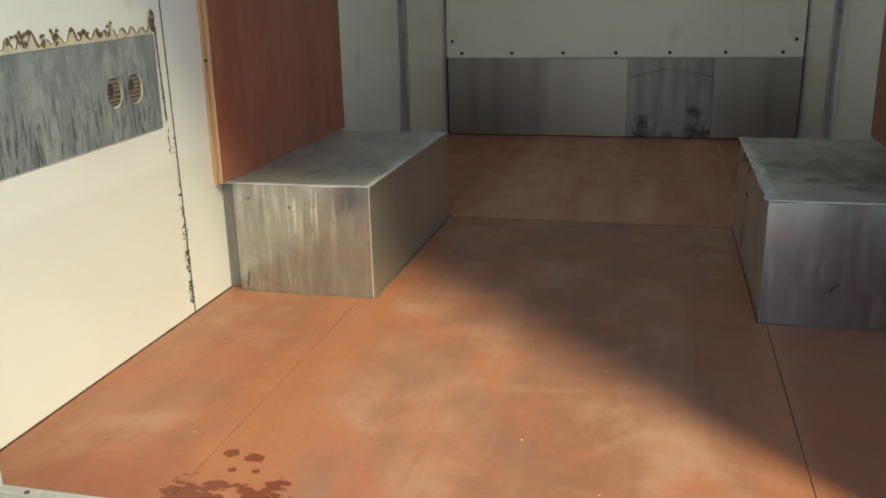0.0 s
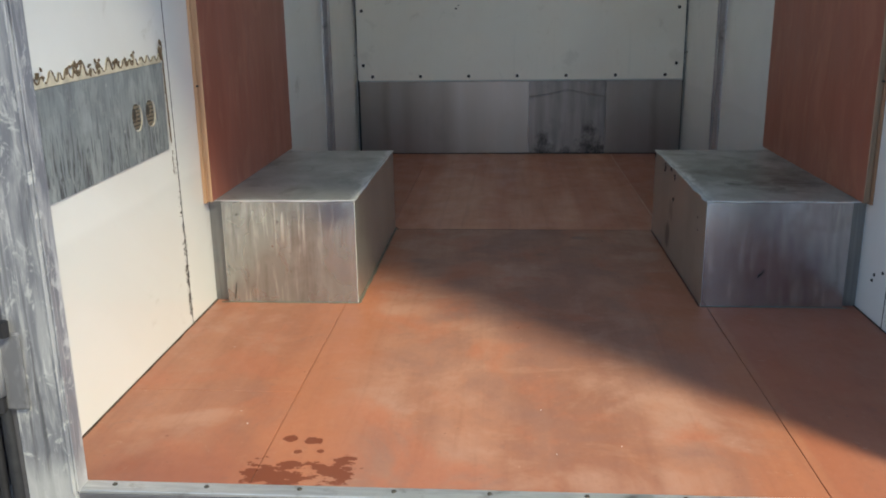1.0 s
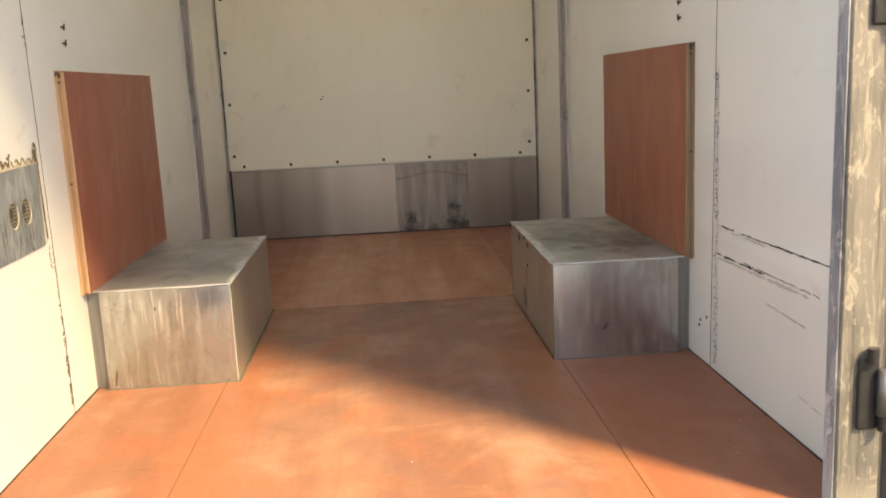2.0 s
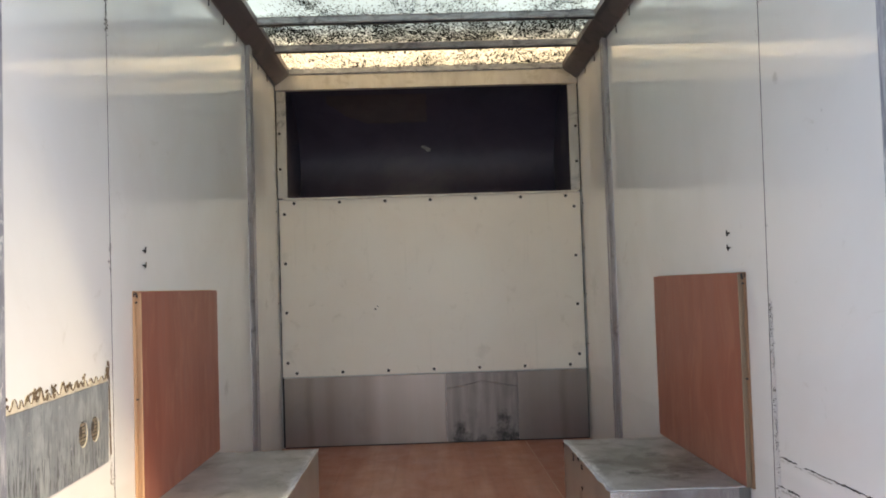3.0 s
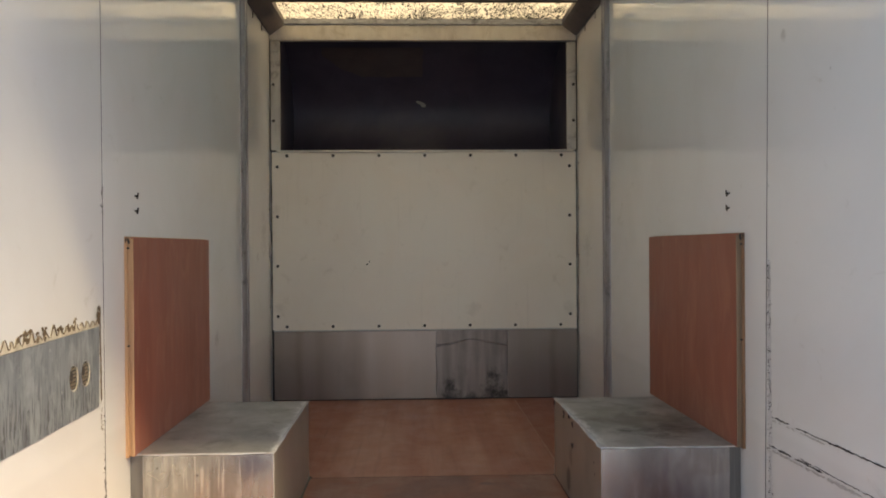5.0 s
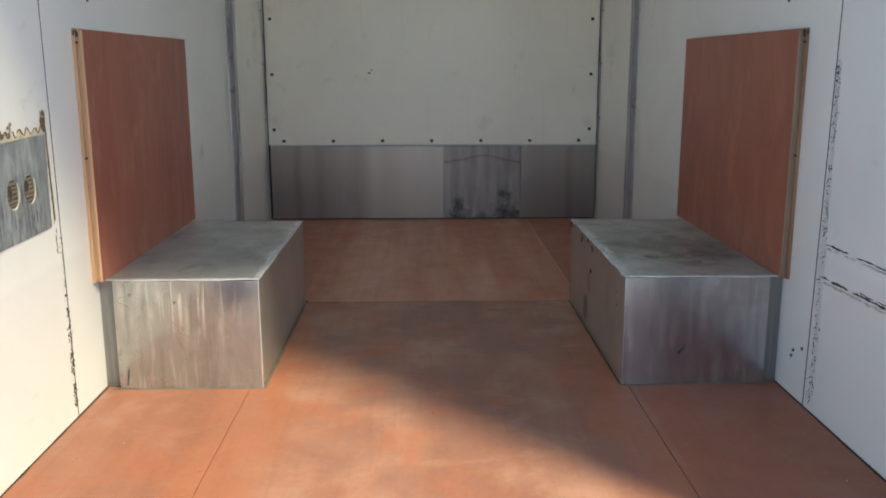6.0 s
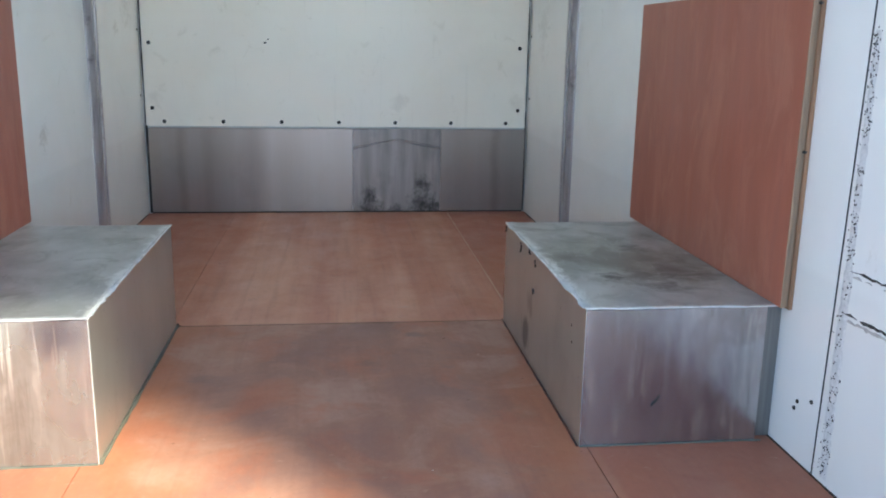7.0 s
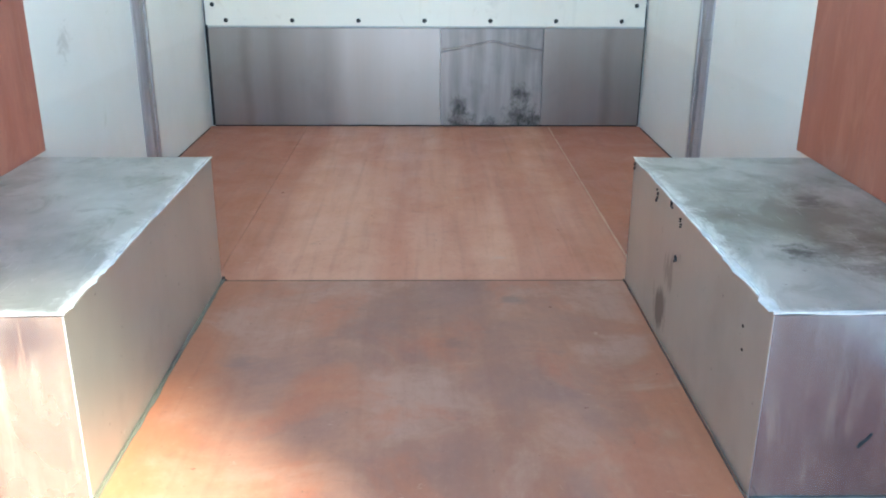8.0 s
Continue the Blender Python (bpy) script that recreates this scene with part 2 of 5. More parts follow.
def m_steel(name, base, dark, r0, r1, along=(46, 46, 2.2), wave=(3, 3, 1), depth=0.004, stain_or_glow=0.5, metal=0.75, extra="", streaks=0.8):
    k = Mat(name, 0.3, metal)
    streak = k.noise(1.0, 5, 0.55, k.scaled(*along))
    blot = k.noise(4.5, 5, 0.55)
    fine = k.noise(55, 4, 0.6)
    c = k.mix(k.ramp(streak, (0.35, 0.0), (0.72, streaks)), base, dark)
    c = k.mix(k.ramp(blot, (0.55, 0.0), (0.75, stain_or_glow)), c, tuple(v * 0.55 for v in dark))
    rough = k.ramp(k.calc("ADD", k.calc("MULTIPLY", streak, 0.5), k.calc("MULTIPLY", blot, 0.5)), (0.3, r0), (0.7, r1))
    if extra == "front":
        # short runs of white oxide, faint dirty runs and rusty bloom
        run = k.noise(1.0, 5, 0.6, k.scaled(48, 48, 5.0), 0.35)
        where = k.ramp(k.noise(4.5, 4, 0.6, k.scaled(1.3, 1.3, 1.0)), (0.44, 0.12), (0.58, 1.0))
        c = k.mix(k.calc("MULTIPLY", k.ramp(run, (0.56, 0.0), (0.72, 0.45)), where), c, (0.24, 0.22, 0.22))
        c = k.mix(k.calc("MULTIPLY", k.ramp(run, (0.36, 0.75), (0.46, 0.0)), where), c, (0.70, 0.70, 0.68))
        rust = k.ramp(k.noise(7, 6, 0.65, k.scaled(1.2, 1.2, 0.8), 0.5), (0.50, 0.0), (0.66, 0.45))
        c = k.mix(rust, c, (0.33, 0.275, 0.265))
        rough = k.ramp(run, (0.35, 0.25), (0.55, 0.215))
        # mauve tone painted in for the shaded floor's reflection, with rusty streaks
        mauve = k.calc("ADD", k.near((0.74, 1.139, 0.13), 0.34), k.calc("MULTIPLY", k.calc("SUBTRACT", k.noise(1.0, 6, 0.65, k.scaled(22, 22, 5), 0.6), 0.5), 1.8))
        c = k.mix(k.ramp(mauve, (0.2, 0.0), (0.9, 0.6)), c, (0.27, 0.205, 0.235))
        # cream oxide with the sunlit wall's reflection painted in, on one box
        lit_oxide = k.calc("ADD", k.near((-0.80, 1.139, 0.12), 0.60), k.calc("MULTIPLY", k.calc("SUBTRACT", k.noise(6, 6, 0.62, k.scaled(1.4, 1, 0.8), 0.4), 0.5), 1.5))
        lit_oxide = k.ramp(lit_oxide, (0.30, 0.0), (0.75, 0.5))
        c = k.mix(lit_oxide, c, (0.32, 0.315, 0.26))
        c = k.mix(k.calc("MULTIPLY", k.ramp(run, (0.54, 0.0), (0.68, 0.32)), where), c, (0.21, 0.18, 0.165))
        c = k.mix(k.calc("MULTIPLY", rust, 0.45), c, (0.27, 0.22, 0.20))
        c = k.mix(k.calc("MULTIPLY", k.ramp(run, (0.38, 0.65), (0.47, 0.0)), where), c, (0.56, 0.55, 0.50))
        smudge = k.calc("ADD", k.near((-0.615, 1.139, 0.30), 0.10), k.calc("MULTIPLY", k.calc("SUBTRACT", k.noise(14, 5, 0.6), 0.5), 1.0))
        c = k.mix(k.ramp(smudge, (0.25, 0.0), (0.8, 0.7)), c, (0.17, 0.17, 0.20))
        drip = k.calc("MULTIPLY", k.near((-0.76, 1.139, 0.33), 0.20), k.ramp(k.noise(1.0, 4, 0.55, k.scaled(60, 60, 4.0), 0.3), (0.52, 0.0), (0.62, 1.2)))
        c = k.mix(k.ramp(drip, (0.1, 0.0), (0.6, 0.85)), c, (0.72, 0.71, 0.66))
        k.put(k.b.inputs["Metallic"], k.calc("SUBTRACT", metal, k.calc("MULTIPLY", lit_oxide, 0.35)))
    if extra in ("front", "side", "drip", "top"):
        bits = k.ramp(k.noise(58, 3, 0.6), (0.70, 0.0), (0.76, 0.7))
        c = k.mix(bits, c, (0.12, 0.11, 0.10))
        pale = k.ramp(k.noise(24, 5, 0.7, k.scaled(1, 1, 1.6), 0.8), (0.68, 0.0), (0.74, 0.5))
        c = k.mix(pale, c, (0.70, 0.70, 0.67))
    if extra == "top":
        # oily middle of one box, rubbed bright rims on both
        oil = k.calc("ADD", k.near((0.80, 1.62, 0.34), 0.46), k.calc("MULTIPLY", k.calc("SUBTRACT", k.noise(7.5, 7, 0.62, k.scaled(1.3, 0.8, 1), 0.3), 0.5), 1.7))
        c = k.mix(k.ramp(oil, (0.30, 0.0), (0.9, 0.8)), c, (0.185, 0.172, 0.135))
        smut = k.ramp(k.noise(8.5, 6, 0.62, k.scaled(1.0, 0.8, 1), 0.7), (0.53, 0.0), (0.69, 0.6))
        c = k.mix(smut, c, (0.22, 0.21, 0.18))
        for place, size in (((0.79, 1.42, 0.34), 0.15), ((0.88, 1.48, 0.34), 0.14), ((0.81, 1.29, 0.34), 0.10), ((0.93, 1.41, 0.34), 0.10)):
            g = k.calc("ADD", k.near(place, size), k.calc("MULTIPLY", k.calc("SUBTRACT", k.noise(15, 6, 0.68, k.scaled(0.8, 1.3, 1), 0.8), 0.5), 2.0))
            c = k.mix(k.ramp(g, (0.35, 0.0), (1.0, 0.75)), c, (0.13, 0.12, 0.095))
        spot = k.calc("ADD", k.near((0.685, 1.41, 0.34), 0.075), k.calc("MULTIPLY", k.calc("SUBTRACT", k.noise(30, 4, 0.6), 0.5), 2.0))
        c = k.mix(k.ramp(spot, (0.5, 0.0), (0.9, 0.8)), c, (0.075, 0.072, 0.06))
        spot = k.calc("ADD", k.near((0.838, 1.73, 0.34), 0.10), k.calc("MULTIPLY", k.calc("SUBTRACT", k.noise(24, 4, 0.6, k.scaled(0.7, 1.4, 1)), 0.5), 2.2))
        c = k.mix(k.ramp(spot, (0.5, 0.0), (0.95, 0.7)), c, (0.10, 0.095, 0.08))
        n = k.t.nodes.new("ShaderNodeMath")
        n.operation = "ABSOLUTE"
        k.put(n.inputs[0], k.axis(0))
        side = k.calc("SUBTRACT", n.outputs[0], 0.543)
        rim = k.calc("MINIMUM", side, k.calc("MULTIPLY", k.calc("SUBTRACT", k.axis(1), 1.137), 1.5))
        edge = k.calc("ADD", rim, k.calc("MULTIPLY", k.calc("SUBTRACT", k.noise(11, 7, 0.74, k.scaled(1, 0.6, 1), 0.8), 0.5), 0.15))
        rub = k.ramp(k.calc("MULTIPLY", edge, 10.0), (0.05, 0.9), (0.32, 0.0))
        c = k.mix(rub, c, (0.78, 0.785, 0.78))
        scratch = k.ramp(k.noise(1.0, 3, 0.5, k.scaled(60, 5, 1), 3.0), (0.68, 0.0), (0.74, 0.4))
        c = k.mix(scratch, c, (0.80, 0.82, 0.82))
    if extra == "plate":
        run = k.noise(1.0, 5, 0.65, k.scaled(110, 110, 13), 0.4)
        low = k.ramp(k.calc("ADD", k.axis(2), k.calc("MULTIPLY", k.calc("SUBTRACT", blot, 0.5), 0.5)), (0.58, 1.0), (0.74, 0.25))
        c = k.mix(k.calc("MULTIPLY", k.ramp(run, (0.51, 0.0), (0.59, 0.9)), low), c, (0.075, 0.08, 0.09))
        c = k.mix(k.ramp(k.noise(12, 6, 0.65, k.scaled(1, 1.3, 0.6), 0.5), (0.50, 0.0), (0.66, 0.65)), c, (0.55, 0.60, 0.60))
        bloom = k.ramp(k.noise(40, 5, 0.7), (0.62, 0.0), (0.7, 0.6))
        c = k.mix(bloom, c, (0.60, 0.63, 0.61))
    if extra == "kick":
        # upright dark bands painted in for reflections in the wavy sheet
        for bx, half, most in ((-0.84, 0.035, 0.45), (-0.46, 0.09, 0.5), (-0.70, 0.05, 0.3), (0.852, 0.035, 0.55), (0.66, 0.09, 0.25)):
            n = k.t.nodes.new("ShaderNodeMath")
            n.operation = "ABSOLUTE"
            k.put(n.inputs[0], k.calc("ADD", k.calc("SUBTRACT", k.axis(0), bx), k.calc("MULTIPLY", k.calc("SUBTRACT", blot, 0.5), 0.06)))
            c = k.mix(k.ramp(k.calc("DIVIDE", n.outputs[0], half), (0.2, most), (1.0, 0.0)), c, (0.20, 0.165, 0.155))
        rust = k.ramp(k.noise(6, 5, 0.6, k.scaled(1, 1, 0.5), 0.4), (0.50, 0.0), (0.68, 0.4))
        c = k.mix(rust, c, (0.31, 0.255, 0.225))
    if extra == "flap":
        for place, size in (((0.165, 4.075, 0.02), 0.15), ((0.45, 4.075, 0.04), 0.17), ((0.45, 4.075, 0.15), 0.11), ((0.16, 4.075, 0.10), 0.09), ((0.52, 4.075, 0.02), 0.10), ((0.31, 4.075, 0.0), 0.10)):
            g = k.calc("ADD", k.near(place, size), k.calc("MULTIPLY", k.calc("SUBTRACT", k.noise(26, 6, 0.68, k.scaled(1, 1, 0.8), 0.4), 0.5), 1.5))
            c = k.mix(k.ramp(g, (0.46, 0.0), (1.0, 0.92)), c, (0.04, 0.036, 0.032))
    if extra == "drip":
        g = k.calc("ADD", k.near((0.543, 1.765, 0.07), 0.11), k.calc("MULTIPLY", k.calc("SUBTRACT", k.noise(18, 5, 0.65, k.scaled(1, 1.6, 0.6)), 0.5), 1.2))
        c = k.mix(k.ramp(g, (0.45, 0.0), (0.7, 0.85)), c, (0.13, 0.115, 0.10))
        g = k.calc("ADD", k.near((0.543, 1.715, 0.18), 0.09), k.calc("MULTIPLY", k.calc("SUBTRACT", k.noise(22, 5, 0.65, k.scaled(1, 2.4, 0.4)), 0.5), 1.4))
        c = k.mix(k.ramp(g, (0.5, 0.0), (0.75, 0.6)), c, (0.24, 0.21, 0.18))
    k.color(c)
    k.rough(rough)
    w = k.noise(1.0, 2, 0.4, k.scaled(*wave))
    k.bump(k.calc("ADD", w, k.calc("MULTIPLY", fine, 0.000012 / depth)), 0.4, depth)
    return k.m


def m_ply_face(name, brown=0.0):
    k = Mat(name, 0.42)
    grain = k.noise(1.0, 6, 0.62, k.scaled(60, 60, 2.4), 0.35)
    fleck = k.noise(1.0, 3, 0.5, k.scaled(300, 300, 12))
    broad = k.noise(3.0, 3, 0.5, k.scaled(3.2, 3.2, 0.7))
    c = k.ramp(grain, (0.28, (0.30, 0.092, 0.062)), (0.52, (0.36, 0.12, 0.08)), (0.75, (0.40, 0.148, 0.10)))
    c = k.mix(k.ramp(broad, (0.38, 0.0), (0.62, 0.6)), c, (0.29, 0.078, 0.045))
    c = k.mix(k.ramp(k.noise(7, 6, 0.65, k.scaled(1.5, 1.5, 0.6), 0.6), (0.50, 0.0), (0.66, 0.55)), c, (0.44, 0.185, 0.12))
    c = k.mix(brown, c, (0.31, 0.115, 0.06))
    k.color(k.mix(k.ramp(fleck, (0.6, 0.0), (0.72, 0.25)), c, (0.20, 0.06, 0.03)))
    k.rough(k.ramp(grain, (0.3, 0.36), (0.7, 0.5)))
    k.bump(grain, 0.2, 0.001)
    return k.m


def m_wood(name, a, b):
    k = Mat(name, 0.6)
    g = k.noise(1.0, 5, 0.6, k.scaled(170, 90, 5.0), 0.3)
    k.color(k.ramp(g, (0.3, a), (0.7, b)))
    k.bump(g, 0.25, 0.001)
    return k.m


def m_alloy(name, base, worn, rough=0.45, metal=0.85, amount=0.6, scale=(30, 30, 4), dirt=(0.09, 0.08, 0.075)):
    k = Mat(name, rough, metal)
    s = k.noise(1.0, 6, 0.65, k.scaled(*scale), 0.6)
    d = k.noise(9.0, 6, 0.65, None, 0.8)
    c = k.mix(k.ramp(s, (0.42, 0.0), (0.66, amount)), base, worn)
    k.color(k.mix(k.ramp(d, (0.54, 0.0), (0.72, 0.7)), c, dirt))
    k.rough(k.ramp(s, (0.3, rough - 0.1), (0.7, rough + 0.15)))
    k.bump(k.calc("ADD", s, d), 0.35, 0.0012)
    return k.m


def m_post(name, base, faded, flake, dark):
    """Old paint on an upright: faded in long patches, flaking, with dirty runs."""
    k = Mat(name, 0.5, 0.25)
    long = k.noise(1.0, 6, 0.6, k.scaled(17, 17, 3.2), 0.9)
    fine = k.noise(1.0, 6, 0.68, k.scaled(75, 75, 9), 0.5)
    spot = k.noise(30, 6, 0.7, k.scaled(1, 1, 0.6), 0.6)
    c = k.mix(k.ramp(long, (0.46, 0.0), (0.60, 0.9)), base, faded)
    c = k.mix(k.calc("MULTIPLY", k.ramp(fine, (0.52, 0.0), (0.64, 0.85)), k.ramp(long, (0.42, 0.25), (0.62, 1.0))), c, flake)
    c = k.mix(k.ramp(spot, (0.55, 0.0), (0.62, 0.8)), c, flake)
    scratch = k.noise(1.0, 4, 0.6, k.scaled(140, 140, 5), 1.2)
    c = k.mix(k.ramp(scratch, (0.62, 0.0), (0.68, 0.7)), c, flake)
    c = k.mix(k.ramp(k.noise(1.0, 5, 0.6, k.scaled(50, 50, 2.2), 0.3), (0.56, 0.0), (0.68, 0.8)), c, dark)
    foot = k.ramp(k.calc("ADD", k.axis(2), k.calc("MULTIPLY", k.calc("SUBTRACT", fine, 0.5), 0.16)), (0.03, 0.75), (0.09, 0.0))
    c = k.mix(foot, c, tuple(0.5 * (a + b) for a, b in zip(faded, flake)))
    k.color(c)
    k.rough(k.ramp(spot, (0.3, 0.36), (0.7, 0.62)))
    k.bump(k.calc("ADD", fine, spot), 0.4, 0.0012)
    return k.m


def m_plain(name, color, rough=0.6, metal=0.0, vary=0.3, scale=30, bump=0.2):
    k = Mat(name, rough, metal)
    n = k.noise(scale, 5, 0.6)
    k.color(k.mix(k.ramp(n, (0.3, 0.0), (0.75, vary)), color, tuple(v * 0.45 for v in color)))
    k.bump(n, bump, 0.001)
    return k.m


def m_roof():
    """Translucent roof sheet, weathered, peppered with black mould that thickens towards the front."""
    k = Mat("translucent_roof_sheet", 0.4)
    y = k.axis(1)
    cloud = k.noise(1.7, 5, 0.6, None, 0.5)
    patch = k.noise(3.8, 5, 0.62, k.scaled(1.0, 1.0, 1), 0.3)
    front = k.ramp(k.calc("DIVIDE", y, 4.1), (0.16, 0.003), (0.33, 0.008), (0.36, 0.02), (0.46, 0.035), (0.58, 0.06), (0.70, 0.12), (0.735, 0.70), (0.85, 0.80), (0.862, 0.12), (0.96, 0.16))
    dens = k.calc("MULTIPLY", front, k.ramp(patch, (0.42, 0.05), (0.50, 0.5), (0.60, 1.0)))
    dens = k.calc("MULTIPLY", dens, 2.0)
    # colonies of mould, each with a loose edge
    loose = k.calc("MULTIPLY", k.calc("SUBTRACT", k.noise(13, 6, 0.7, k.scaled(1.0, 0.55, 1)), 0.5), 2.6)
    for px, py, size, most in (
        (-0.88, 1.28, 0.15, 0.55), (-0.19, 1.27, 0.12, 0.3), (0.88, 1.29, 0.13, 0.75), (-0.93, 1.82, 0.15, 0.7), (-0.82, 1.74, 0.2, 0.25), (-0.43, 1.66, 0.35, 0.15), (0.23, 1.71, 0.24, 0.4),
        (0.22, 1.86, 0.12, 0.6), (0.89, 1.85, 0.09, 0.9), (-0.70, 2.22, 0.14, 0.75), (-0.64, 2.32, 0.17, 0.55), (-0.58, 2.40, 0.15, 0.35), (-0.31, 2.24, 0.15, 0.45), (-0.18, 2.26, 0.17, 0.5), (0.01, 2.24, 0.16, 0.85),
        (0.0, 2.36, 0.13, 0.5), (0.26, 2.15, 0.2, 0.45), (0.70, 2.34, 0.14, 0.35), (0.88, 2.42, 0.1, 0.6), (-0.61, 2.74, 0.17, 0.9), (-0.56, 2.86, 0.15, 0.6), (-0.40, 3.01, 0.24, 0.95), (-0.20, 3.00, 0.16, 0.5),
        (-0.10, 2.80, 0.32, 0.4), (0.16, 2.89, 0.34, 0.45), (0.70, 2.82, 0.19, 0.85), (0.82, 2.94, 0.15, 0.7), (-0.04, 3.29, 0.5, 0.95), (0.34, 3.32, 0.45, 0.95), (-0.53, 3.39, 0.4, 0.8), (0.65, 3.33, 0.3, 0.8),
        (-0.62, 3.82, 0.22, 0.5), (-0.42, 3.98, 0.24, 0.45), (0.02, 3.91, 0.22, 1.0), (0.28, 3.90, 0.18, 0.95), (0.54, 3.86, 0.24, 1.0), (0.72, 3.98, 0.22, 0.9), (0.85, 3.85, 0.2, 1.0), (0.35, 4.07, 0.14, 0.8), (0.6, 4.07, 0.14, 0.8),
    ):
        g = k.ramp(k.calc("ADD", k.near((px, py, ZR + 0.03), size), loose), (0.22, 0.0), (0.95, min(1.0, most * 1.3)))
        dens = k.calc("MAXIMUM", dens, g)
    # grime creeping out from under the ribs
    for ry in RIBS:
        n = k.t.nodes.new("ShaderNodeMath")
        n.operation = "ABSOLUTE"
        k.put(n.inputs[0], k.calc("SUBTRACT", y, ry - 0.012))
        g = k.ramp(k.calc("ADD", k.calc("MULTIPLY", n.outputs[0], 10.0), k.calc("MULTIPLY", loose, 0.35)), (0.2, 0.35 if ry > 1.2 else 0.12), (0.55, 0.0))
        dens = k.calc("MAXIMUM", dens, g)
    thick = k.ramp(k.calc("DIVIDE", y, 4.1), (0.725, 0.0), (0.745, 0.72), (0.80, 0.9), (0.85, 0.95), (0.862, 0.05), (0.975, 0.08), (0.987, 0.75))

    last = k.ramp(k.calc("DIVIDE", y, 4.1), (0.862, 0.0), (0.872, 1.0))

    def dots(scale, size, long=0.5):
        far, pick = k.cells(scale, k.scaled(1, long, 0.0))
        sep = k.t.nodes.new("ShaderNodeSeparateColor")
        k.put(sep.inputs[0], pick)
        there = k.calc("LESS_THAN", sep.outputs[0], dens)
        return k.calc("MULTIPLY", there, k.calc("LESS_THAN", far, k.calc("MULTIPLY", k.calc("ADD", sep.outputs[1], 0.45), size)))

    speck = k.calc("MAXIMUM", dots(118, 0.44, 0.40), dots(175, 0.48, 0.40))
    dens = k.calc("MULTIPLY", thick, k.ramp(patch, (0.36, 0.45), (0.54, 1.0)))
    speck = k.calc("MAXIMUM", speck, k.calc("MAXIMUM", dots(84, 0.43, 0.34), dots(128, 0.44, 0.34)))
    dens = k.calc("MULTIPLY", last, k.ramp(k.calc("ADD", k.noise(7, 5, 0.65, k.scaled(1, 0.8, 1), 0.4), k.calc("MULTIPLY", k.axis(0), 0.10)), (0.47, 0.1), (0.62, 0.85)))
    speck = k.calc("MAXIMUM", speck, dots(74, 0.42, 0.24))
    bloom = k.ramp(k.noise(9, 6, 0.7, k.scaled(1, 0.6, 1), 0.5), (0.5, 0.0), (0.68, 0.5))
    # warm sun glow of the front bay, painted into the sheet's tint
    stain_or_glow = k.ramp(k.calc("DIVIDE", y, 4.1), (0.76, 0.0), (0.88, 0.85))
    tint = k.mix(k.ramp(cloud, (0.35, 0.0), (0.7, 0.7)), (0.595, 0.685, 0.74), (0.515, 0.59, 0.64))
    tint = k.mix(bloom, tint, (0.45, 0.52, 0.55))
    tint = k.mix(stain_or_glow, tint, (0.95, 0.87, 0.74))
    tint = k.mix(speck, tint, (0.012, 0.013, 0.012))
    tr = k.t.nodes.new("ShaderNodeBsdfTranslucent")
    k.put(tr.inputs["Color"], tint)
    k.color(k.mix(speck, (0.55, 0.56, 0.53), (0.02, 0.02, 0.018)))
    mx = k.t.nodes.new("ShaderNodeMixShader")
    mx.inputs[0].default_value = 0.88
    k.t.links.new(k.b.outputs[0], mx.inputs[1])
    k.t.links.new(tr.outputs[0], mx.inputs[2])
    k.t.links.new(mx.outputs[0], k.out.inputs["Surface"])
    return k.m


def m_dark():
    """Dark plum lining; dust and the light low down and at both ends are painted in grey."""
    k = Mat("dark_peak_lining", 0.4)
    n = k.noise(3.2, 6, 0.62, None, 0.6)
    c = k.mix(k.ramp(n, (0.38, 0.0), (0.68, 0.7)), (0.105, 0.085, 0.12), (0.06, 0.05, 0.07))
    dust_or_light = None
    for place, size in (((-0.98, 4.45, 1.70), 0.42), ((0.98, 4.45, 1.70), 0.45), ((-0.98, 4.3, 2.2), 0.25), ((0.98, 4.6, 2.1), 0.25), ((-0.1, 4.95, 1.72), 0.5)):
        d = k.calc("ADD", k.near(place, size), k.calc("MULTIPLY", k.calc("SUBTRACT", n, 0.5), 1.4))
        dust_or_light = d if dust_or_light is None else k.calc("MAXIMUM", dust_or_light, d)
    c = k.mix(k.ramp(dust_or_light, (0.25, 0.0), (0.95, 0.75)), c, (0.24, 0.205, 0.215))
    k.color(c)
    k.bump(n, 0.3, 0.004)
    return k.m


def m_ground():
    k = Mat("worn_asphalt", 0.9)
    g = k.noise(60, 4, 0.6)
    b = k.noise(0.6, 4, 0.6)
    k.color(k.mix(k.ramp(b, (0.35, 0.0), (0.7, 0.6)), k.ramp(g, (0.3, (0.06, 0.058, 0.055)), (0.7, (0.15, 0.145, 0.135))), (0.16, 0.15, 0.135)))
    k.bump(g, 0.5, 0.006)
    return k.m


def m_lens(name, color):
    k = Mat(name, 0.18, 0.0, color)
    k.b.inputs["Transmission Weight"].default_value = 0.35
    far, pick = k.cells(150, k.scaled(1, 1, 1), 0.2)
    k.bump(far, 0.9, 0.003)
    return k.m


FLOOR, WALL, FRONT = m_floor(), m_wall(), m_front()
BOX_STEEL = m_steel("streaked_steel_sheet", (0.50, 0.495, 0.49), (0.38, 0.37, 0.37), 0.29, 0.36, (9, 9, 1.0), stain_or_glow=0.25, metal=0.9, extra="front", streaks=0.6)
FLANGE = m_steel("dull_flange_steel", (0.27, 0.265, 0.255), (0.15, 0.148, 0.142), 0.36, 0.5, (70, 70, 2.0), stain_or_glow=0.5, metal=0.75)
